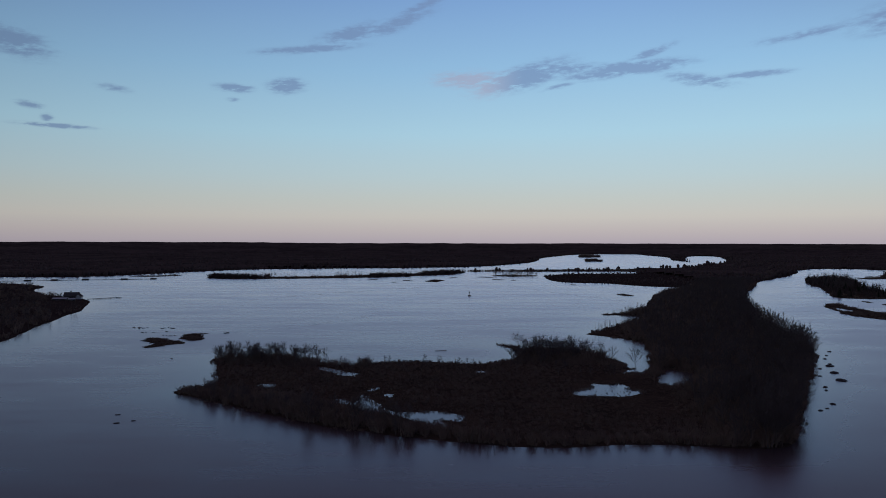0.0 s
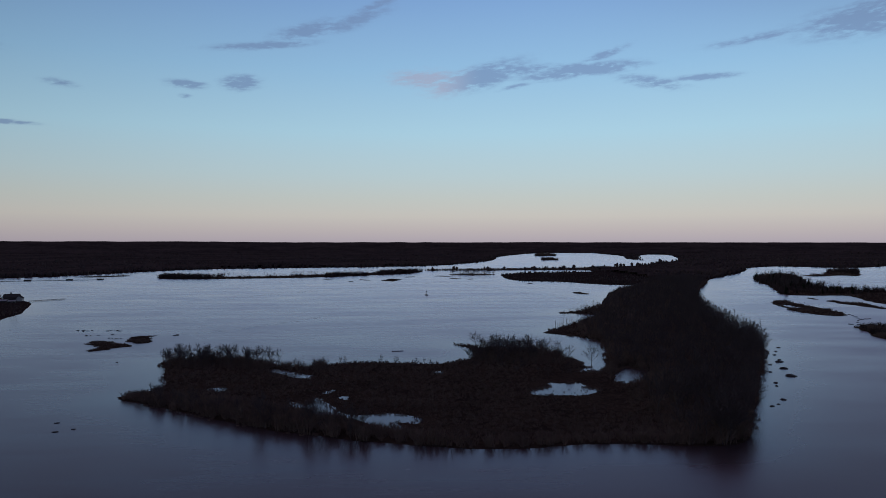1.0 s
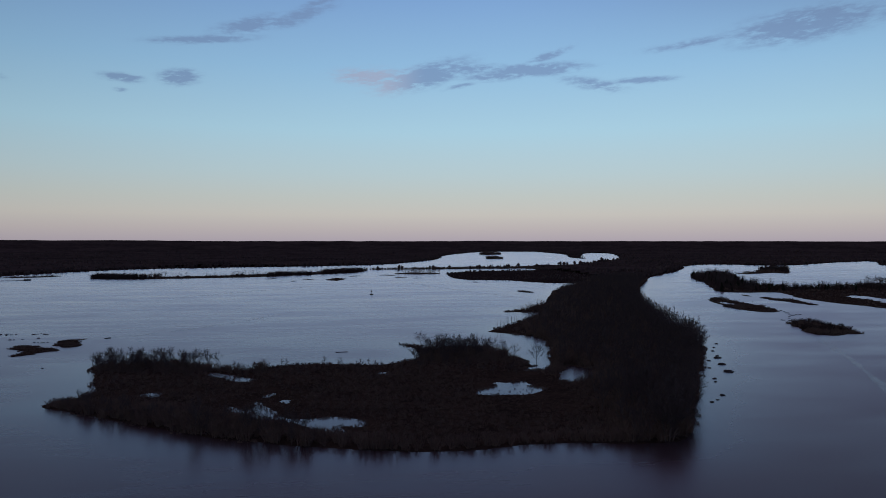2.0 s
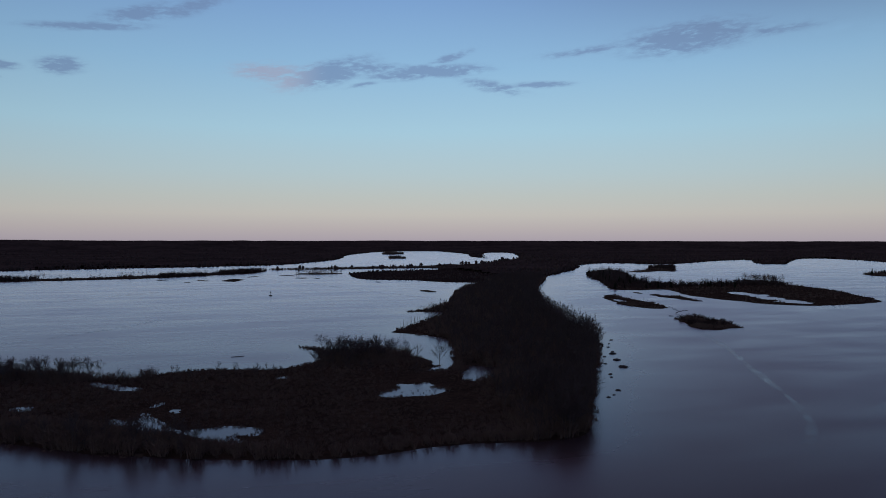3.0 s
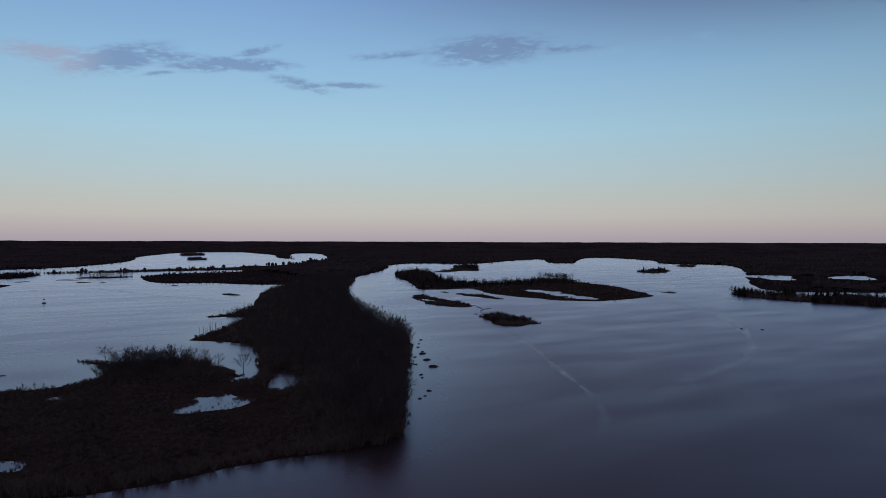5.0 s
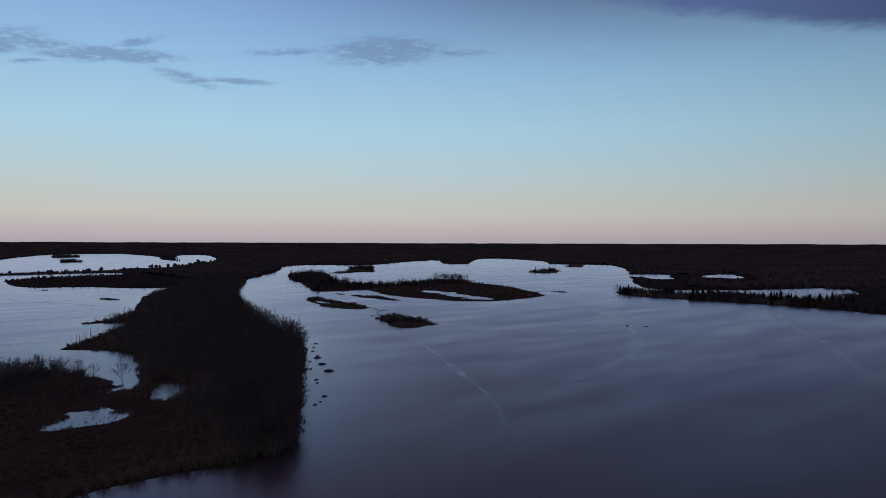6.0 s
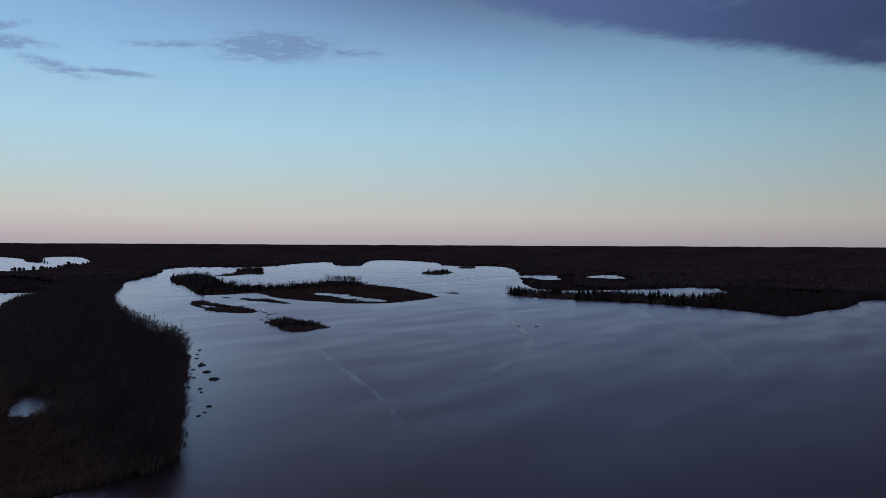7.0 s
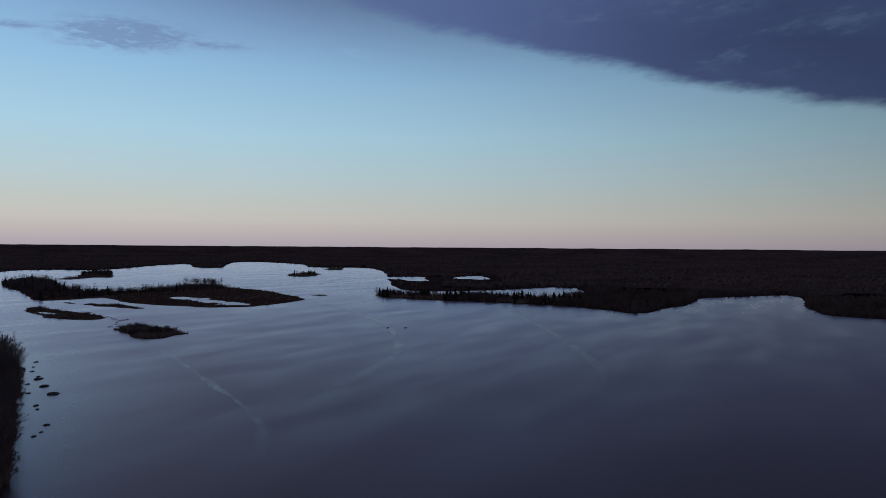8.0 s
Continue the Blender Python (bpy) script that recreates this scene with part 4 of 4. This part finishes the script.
SPIT_SPRUCES = [(712, 508, 10), (716, 502, 7), (703, 486, 7), (722, 470, 6), (712, 450, 8), (726, 430, 7), (730, 402, 9), (734, 396, 12), (728, 388, 8),
                (735, 366, 11), (738, 358, 9), (730, 350, 7), (742, 332, 12), (728, 372, 9), (722, 415, 8), (718, 440, 9), (732, 345, 10), (708, 470, 8), (748, 326, 10), (745, 318, 8), (735, 312, 7)]
for cx, cy, count in ((700, 392, 9), (712, 316, 10), (712, 280, 6), (716, 262, 6), (700, 480, 4), (708, 440, 5)):
    SPIT_SPRUCES += [(cx + RNG.normal() * 9, cy + RNG.normal() * 6, 8 + 7 * RNG.random()) for _ in range(count)]
for x, y, h in SPIT_SPRUCES:
    spruce(x, y, h, 1.3, "dark pointed spruce on the spit before the lagoon", "spruces on the spit")

# clump of trees on the long island
for k in range(15):
    t = (k + RNG.random() * 0.7) / 15
    plant(HARDWOODS[k % 3], 705 + 24 * t + 2 * RNG.normal(), 838 - 34 * t + RNG.normal() * 5, 0.3, 9 + 4 * RNG.random(), 1.1, RNG.random() * 360)["group"] = "trees on the long island"


# ---- rocks, driftwood, marks ----
def rock(x, y, length, wide, tall, label="dark wet rock standing out of the river", group="rocks along the shore"):
    bm = bmesh.new()
    bmesh.ops.create_icosphere(bm, subdivisions=2, radius=1.0)
    seed = RNG.random() * 50
    for v in bm.verts:
        v.co *= 1 + 0.5 * noise.noise(v.co * 1.3 + Vector((seed, 0, 0)))
        v.co = Vector((v.co.x * length / 2, v.co.y * wide / 2, v.co.z * tall * (0.7 if v.co.z > 0 else 0.5)))
    me = bpy.data.meshes.new("rock")
    bm.to_mesh(me)
    bm.free()
    me.materials.append(STONE)
    ob = tagged(new("rock", me), label, "rock", group)
    ob.matrix_basis = pose(x, y, 0, 0, 0, RNG.random() * 40 - 20)


for x, y, s in ((215, 379, 2.5), (199, 355, 2.0), (190, 335, 4.0), (181, 327, 2.0), (182, 317, 4.5), (175, 299, 5.0), (171, 309, 2.0), (160, 285, 2.2),
                (157, 279, 1.6), (146, 255, 2.4), (136, 245, 1.8), (140, 248, 1.4), (193, 340, 2.2), (206, 366, 1.6)):
    rock(x, y, s, s * 0.8, 0.35 * s ** 0.7)
for x, y in ((432, 310), (439, 299)):
    rock(x, y, 3.0, 2.0, 0.8, "small dark rock alone in the open river", "rocks in the open river")
for x, y, s in ((372, 548, 3), (365, 530, 3.5), (358, 513, 4), (363, 515, 3), (367, 516, 3), (329, 483, 4), (333, 480, 3), (369, 539, 2), (361, 521, 2.2), (350, 505, 2), (342, 494, 2.4)):
    rock(x, y, s, s * 0.7, 0.6, group="rocks between the islands")
for k in range(26):
    x, y, s = ((-212, 476, 5), (-196, 455, 5), (-195, 478, 4), (-178, 441, 6), (-146, 450, 5))[k % 5]
    rock(x + s * RNG.normal(), y + 0.6 * s * RNG.normal(), 0.9 + 1.8 * RNG.random(), 0.8 + RNG.random(), 0.3 + 0.3 * RNG.random(),
         "small dark stone awash beside the reef", "stones round the reef")
for x, y, s in ((-113, 237, 1.6), (-108, 226, 2.2), (-104, 229, 1.2), (-140, 352, 1.3)):
    rock(x, y, s, s * 0.6, 0.35, "small dark rock just breaking the water", "rocks off the western tip")


def drift_log(x, y, length, turn):
    v, t = [], []
    prong(v, t, (-length / 2, 0, 0.08), (length / 2, 0.2, 0.16), 0.20, 0.12, 7)
    root = tagged(new("drift_log"), "weathered drift log lying low in the water", "log")
    root.matrix_basis = pose(x, y, 0, 0, 0, turn)
    solid("stem", v, t, BARK, root)
    v, t = [], []
    prong(v, t, (length * 0.2, 0.05, 0.1), (length * 0.33, 0.5, 0.55), 0.07, 0.02, 5)
    solid("branch_stub", v, t, BARK, root)


drift_log(-1, 379, 6.5, 8)

PAINT = material("faded_white_paint", (0.55, 0.54, 0.52), (0.72, 0.71, 0.69), 0.7, rough=0.6, sheen=0.4)
ROOF = material("dark_shingle_roof", (0.075, 0.070, 0.070), (0.13, 0.12, 0.118), 1.2, rough=0.85, bump=0.02)
SIDING = material("grey_lapped_siding", (0.10, 0.085, 0.075), (0.15, 0.13, 0.115), 0.9, rough=0.7, bump=0.02)
TIMBER = material("wet_weathered_timber", (0.05, 0.042, 0.036), (0.10, 0.085, 0.072), 1.0, rough=0.75, bump=0.02, sheen=0.25)
METAL_ROOF = material("pale_metal_roof", (0.42, 0.43, 0.45), (0.55, 0.56, 0.58), 0.5, rough=0.45, sheen=0.5)
PANE = material("dark_window_glass", (0.02, 0.022, 0.026), (0.03, 0.033, 0.04), 0.4, rough=0.08, sheen=0.5)
MARK = material("dark_green_paint", (0.02, 0.05, 0.03), (0.03, 0.07, 0.045), 1.0, rough=0.6)


def beacon(x, y):
    root = tagged(new("river_beacon"), "dark river beacon on a timber crib base", "beacon")
    root.matrix_basis = pose(x, y, 0)
    part("crib_base", box(bmesh.new(), -1.7, -1.7, -1.0, 1.7, 1.7, 0.9, 0.12), TIMBER, root)
    v, t = [], []
    prong(v, t, (0, 0, 0.85), (0, 0, 5.2), 0.16, 0.11, 8)
    solid("post", v, t, TIMBER, root)
    part("daymark", box(bmesh.new(), -0.6, -0.08, 3.3, 0.6, 0.08, 4.5, 0.03), MARK, root, "dark green square board")
    bm = bmesh.new()
    bmesh.ops.create_cone(bm, cap_ends=True, segments=10, radius1=0.24, radius2=0.16, depth=0.5, matrix=Matrix.Translation((0, 0, 5.4)))
    part("lantern", bm, PANE, root)


beacon(30, 772)


def crib(x, y, turn):
    """A boom pier: stacked timbers filled with stone."""
    root = tagged(new("crib_pier"), "old timber crib pier in the river", "pier", "crib piers of the log boom")
    root.matrix_basis = pose(x, y, 0, 0, 0, turn)
    for k in range(4):
        z, inset = -0.4 + 0.6 * k, 0.12 * k
        for s in (-1, 1):
            y0 = s * (2.3 - inset)
            part("timber", box(bmesh.new(), -5.0 + inset, y0 - 0.25, z, 5.0 - inset, y0 + 0.25, z + 0.42, 0.05), TIMBER, root)
        for s in (-1, 0, 1):
            x0 = s * (4.5 - inset)
            part("timber", box(bmesh.new(), x0 - 0.22, -2.6 + inset, z + 0.30, x0 + 0.22, 2.6 - inset, z + 0.68, 0.05), TIMBER, root)
    bm = bmesh.new()
    bmesh.ops.create_icosphere(bm, subdivisions=3, radius=1.0)
    for v in bm.verts:
        v.co = Vector((v.co.x * 4.4, v.co.y * 2.1, 0.9 + v.co.z * 1.1)) * (1 + 0.12 * noise.noise(v.co * 5))
    part("stone_fill", bm, STONE, root)


def boom(a, b):
    a, b = Vector((*a, 0)), Vector((*b, 0))
    d = b - a
    root = tagged(new("log_boom"), "line of floating boom logs between piers", "log boom", "log boom sections")
    root.matrix_basis = pose(a.x, a.y, 0, 0, 0, math.degrees(math.atan2(d.y, d.x)))
    n = max(2, int(d.length / 11))
    v, t = [], []
    prong(v, t, (0, 0, 0.12), (d.length / n - 0.5, 0, 0.12), 0.5, 0.42, 7)
    me = mesh_data("boom_log", v, t, TIMBER)
    for k in range(n):
        ob = new("boom_log", me)
        ob.parent = root
        ob.location = (k * d.length / n, 0, 0)


PIERS = [(-641, 1053), (-608, 1069), (-568, 1084), (-513, 1099), (-473, 1115)]
for x, y in PIERS:
    crib(x, y, 18)
for a, b in zip([(-700, 1040)] + PIERS, PIERS):
    boom(a, b)


# ---- the house on the point ----
def gable(bm, w, d, h, rise, over=0.0, thick=0.0):
    """The two slopes of a roof along x, or the gable wall body when thick is zero."""
    if thick:
        for s in (-1, 1):
            y0, y1 = s * (d / 2 + over), 0.0
            k = rise / (d / 2)
            za, zb = h - over * k, h + rise
            vs = [bm.verts.new(c) for c in ((-w / 2 - over, y0, za), (w / 2 + over, y0, za), (w / 2 + over, y1, zb), (-w / 2 - over, y1, zb),
                                            (-w / 2 - over, y0, za + thick), (w / 2 + over, y0, za + thick), (w / 2 + over, y1, zb + thick), (-w / 2 - over, y1, zb + thick))]
            for q in ((0, 1, 2, 3), (4, 5, 6, 7), (0, 1, 5, 4), (1, 2, 6, 5), (2, 3, 7, 6), (3, 0, 4, 7)):
                bm.faces.new([vs[i] for i in q])
    else:
        pts = [(-d / 2, -0.6), (d / 2, -0.6), (d / 2, h), (0, h + rise), (-d / 2, h)]
        a = [bm.verts.new((-w / 2, y, z)) for y, z in pts]
        b = [bm.verts.new((w / 2, y, z)) for y, z in pts]
        bm.faces.new(a)
        bm.faces.new(b[::-1])
        for i in range(5):
            bm.faces.new([a[i], b[i], b[(i + 1) % 5], a[(i + 1) % 5]])
    bmesh.ops.recalc_face_normals(bm, faces=bm.faces[:])
    return bm


def building(name, label, category, x, y, turn, w, d, h, rise, wall, roof, windows, chimney=False, porch=False):
    root = tagged(new(name), label, category)
    root.matrix_basis = pose(x, y, 0.6, 0, 0, turn)
    part("wall", gable(bmesh.new(), w, d, h, rise), wall, root)
    part("roof", gable(bmesh.new(), w, d, h, rise, 0.6, 0.22), roof, root)
    for wx, wz in windows:
        win = part("window", box(bmesh.new(), wx - 0.75, -d / 2 - 0.07, wz, wx + 0.75, -d / 2 + 0.05, wz + 1.5), PAINT, root, "white window frame")
        part("pane", box(bmesh.new(), wx - 0.62, -d / 2 - 0.09, wz + 0.12, wx + 0.62, -d / 2 - 0.02, wz + 1.38), PANE, win)
    if porch:
        door = part("door", box(bmesh.new(), -0.5, -d / 2 - 0.06, 0.0, 0.5, -d / 2 + 0.05, 2.05), TIMBER, root, "dark timber door")
        part("handle", box(bmesh.new(), 0.36, -d / 2 - 0.14, 0.98, 0.42, -d / 2 - 0.05, 1.10), STONE, door)
    if chimney:
        part("chimney", box(bmesh.new(), -1.5, -0.5, h + rise * 0.6, -0.4, 0.6, h + rise + 1.6, 0.05), STONE, root)
    if porch:
        part("porch_roof", box(bmesh.new(), -w / 2, -d / 2 - 3.2, 2.3, w / 2, -d / 2 - 0.1, 2.55, 0.04), roof, root)
        for k in range(6):
            px = -w / 2 + 0.3 + k * (w - 0.6) / 5
            part("porch_post", box(bmesh.new(), px - 0.09, -d / 2 - 3.0, -0.4, px + 0.09, -d / 2 - 2.82, 2.32), PAINT, root)
    return root


building("house", "grey-brown lake house with dark gable roof", "house", -392, 721, 12, 13.5, 8.5, 3.6, 2.9, SIDING, ROOF,
         [(-5, 0.9), (-2.2, 0.9), (2.2, 0.9), (5, 0.9)], True, True)
building("house_wing", "pale gabled wing beside the lake house", "house", -383, 718.5, 100, 6, 5, 2.8, 1.9, PAINT, ROOF, [(-1.5, 1.2), (1.5, 1.2)])
building("boathouse", "low boathouse with a pale metal roof", "shed", -392, 699, 8, 13, 5, 1.6, 1.0, TIMBER, METAL_ROOF, [(-3, 0.3)])
building("shed", "small shed with a pale metal roof", "shed", -377, 694, 10, 6, 4, 1.7, 0.8, TIMBER, METAL_ROOF, [(0, 0.4)])


def dock(a, b):
    a, b = Vector((*a, 0)), Vector((*b, 0))
    d = b - a
    root = tagged(new("dock"), "long narrow timber dock on posts", "dock")
    root.matrix_basis = pose(a.x, a.y, 0, 0, 0, math.degrees(math.atan2(d.y, d.x)))
    n = int(d.length / 0.5)
    plank = mesh_data("plank", [(-0.22, -0.9, 0.7), (0.22, -0.9, 0.7), (0.22, 0.9, 0.7), (-0.22, 0.9, 0.7), (-0.22, -0.9, 0.8), (0.22, -0.9, 0.8), (0.22, 0.9, 0.8), (-0.22, 0.9, 0.8)],
                      [(0, 1, 2, 3), (4, 5, 6, 7), (0, 1, 5, 4), (1, 2, 6, 5), (2, 3, 7, 6), (3, 0, 4, 7)], PILING)
    for k in range(n):
        ob = new("plank", plank)
        ob.parent = root
        ob.location = (k * 0.5 + 0.25, 0, 0)
    for s in (-0.7, 0.7):
        part("beam", box(bmesh.new(), 0, s - 0.08, 0.48, d.length, s + 0.08, 0.7), PILING, root)
        for k in range(6):
            px = 0.3 + k * (d.length - 0.6) / 5
            part("post", box(bmesh.new(), px - 0.1, s - 0.1, -2.5, px + 0.1, s + 0.1, 1.15), PILING, root)
    part("end_platform", box(bmesh.new(), d.length, -2.2, 0.55, d.length + 4.5, 2.2, 0.82, 0.03), PILING, root)


# timber colour darkened so that the dock stands as a dusk silhouette
PILING = material("dark_dock_timber", (0.018, 0.015, 0.014), (0.034, 0.029, 0.026), 1.0, rough=0.85, bump=0.02)
dock((-371, 712), (-351, 734))


# ---- bright seams of the current ----
def pale_seam(points, width, strength):
    """A ragged band of smooth water along a seam of the current, fading to its sides and ends."""
    p = np.array(points, float)
    for _ in range(3):
        q = [p[0]]
        for a, b in zip(p[:-1], p[1:]):
            q += [0.75 * a + 0.25 * b, 0.25 * a + 0.75 * b]
        p = np.array(q + [p[-1]])
    d = np.gradient(p, axis=0)
    side = np.stack([-d[:, 1], d[:, 0]], -1) / (np.linalg.norm(d, axis=1)[:, None] + 1e-9)
    n = len(p)
    wob = width * (0.75 + 0.5 * fbm(p[:, 0], p[:, 1], 40.0, 3))
    cols = np.linspace(-1, 1, 7)
    v = np.stack([np.concatenate([p + side * (wob * c)[:, None] * 0.5, np.full((n, 1), 0.03)], 1) for c in cols], 1)
    ends = np.clip(np.minimum(np.arange(n), n - 1 - np.arange(n)) / (n * 0.3), 0, 1)
    fade = (ends[:, None] * np.clip(1.5 * (1 - np.abs(cols)[None]), 0, 1) * strength).astype(np.float32)
    i = np.arange(n * 7).reshape(n, 7)
    q = np.stack([i[:-1, :-1], i[1:, :-1], i[1:, 1:], i[:-1, 1:]], -1).reshape(-1, 4)
    ob = stuff("pale_seam", (v.reshape(-1, 3), q), SEAM, "smooth pale seam where two currents meet", "current seam")
    layer = ob.data.attributes.new("thinness", "FLOAT", "POINT")
    layer.data.foreach_set("value", fade.ravel())


pale_seam([(290, 392), (273, 357), (250, 312), (224, 267), (207, 234), (198, 218), (185, 198), (169, 181), (154, 168)], 7, 0.75)
pale_seam([(600, 525), (580, 495), (525, 416), (493, 370), (461, 336), (426, 304), (381, 268), (356, 251), (312, 229), (270, 219), (226, 204), (187, 187)], 12, 0.7)
pale_seam([(690, 340), (639, 303), (529, 236), (445, 179), (366, 136), (312, 110)], 12, 0.55)
pale_seam([(1308, 1090), (1091, 935), (1016, 837), (1040, 810), (886, 739), (802, 687)], 14, 1.0)
pale_seam([(-183, 735), (-153, 790), (-129, 813), (-84, 873), (-31, 921), (15, 958), (70, 1035)], 13, 1.0)
pale_seam([(-147, 452), (-124, 467), (-101, 493), (-75, 529), (-53, 576)], 7, 0.8)
pale_seam([(49, 1044), (94, 976), (139, 813), (180, 733), (197, 666)], 9, 0.8)
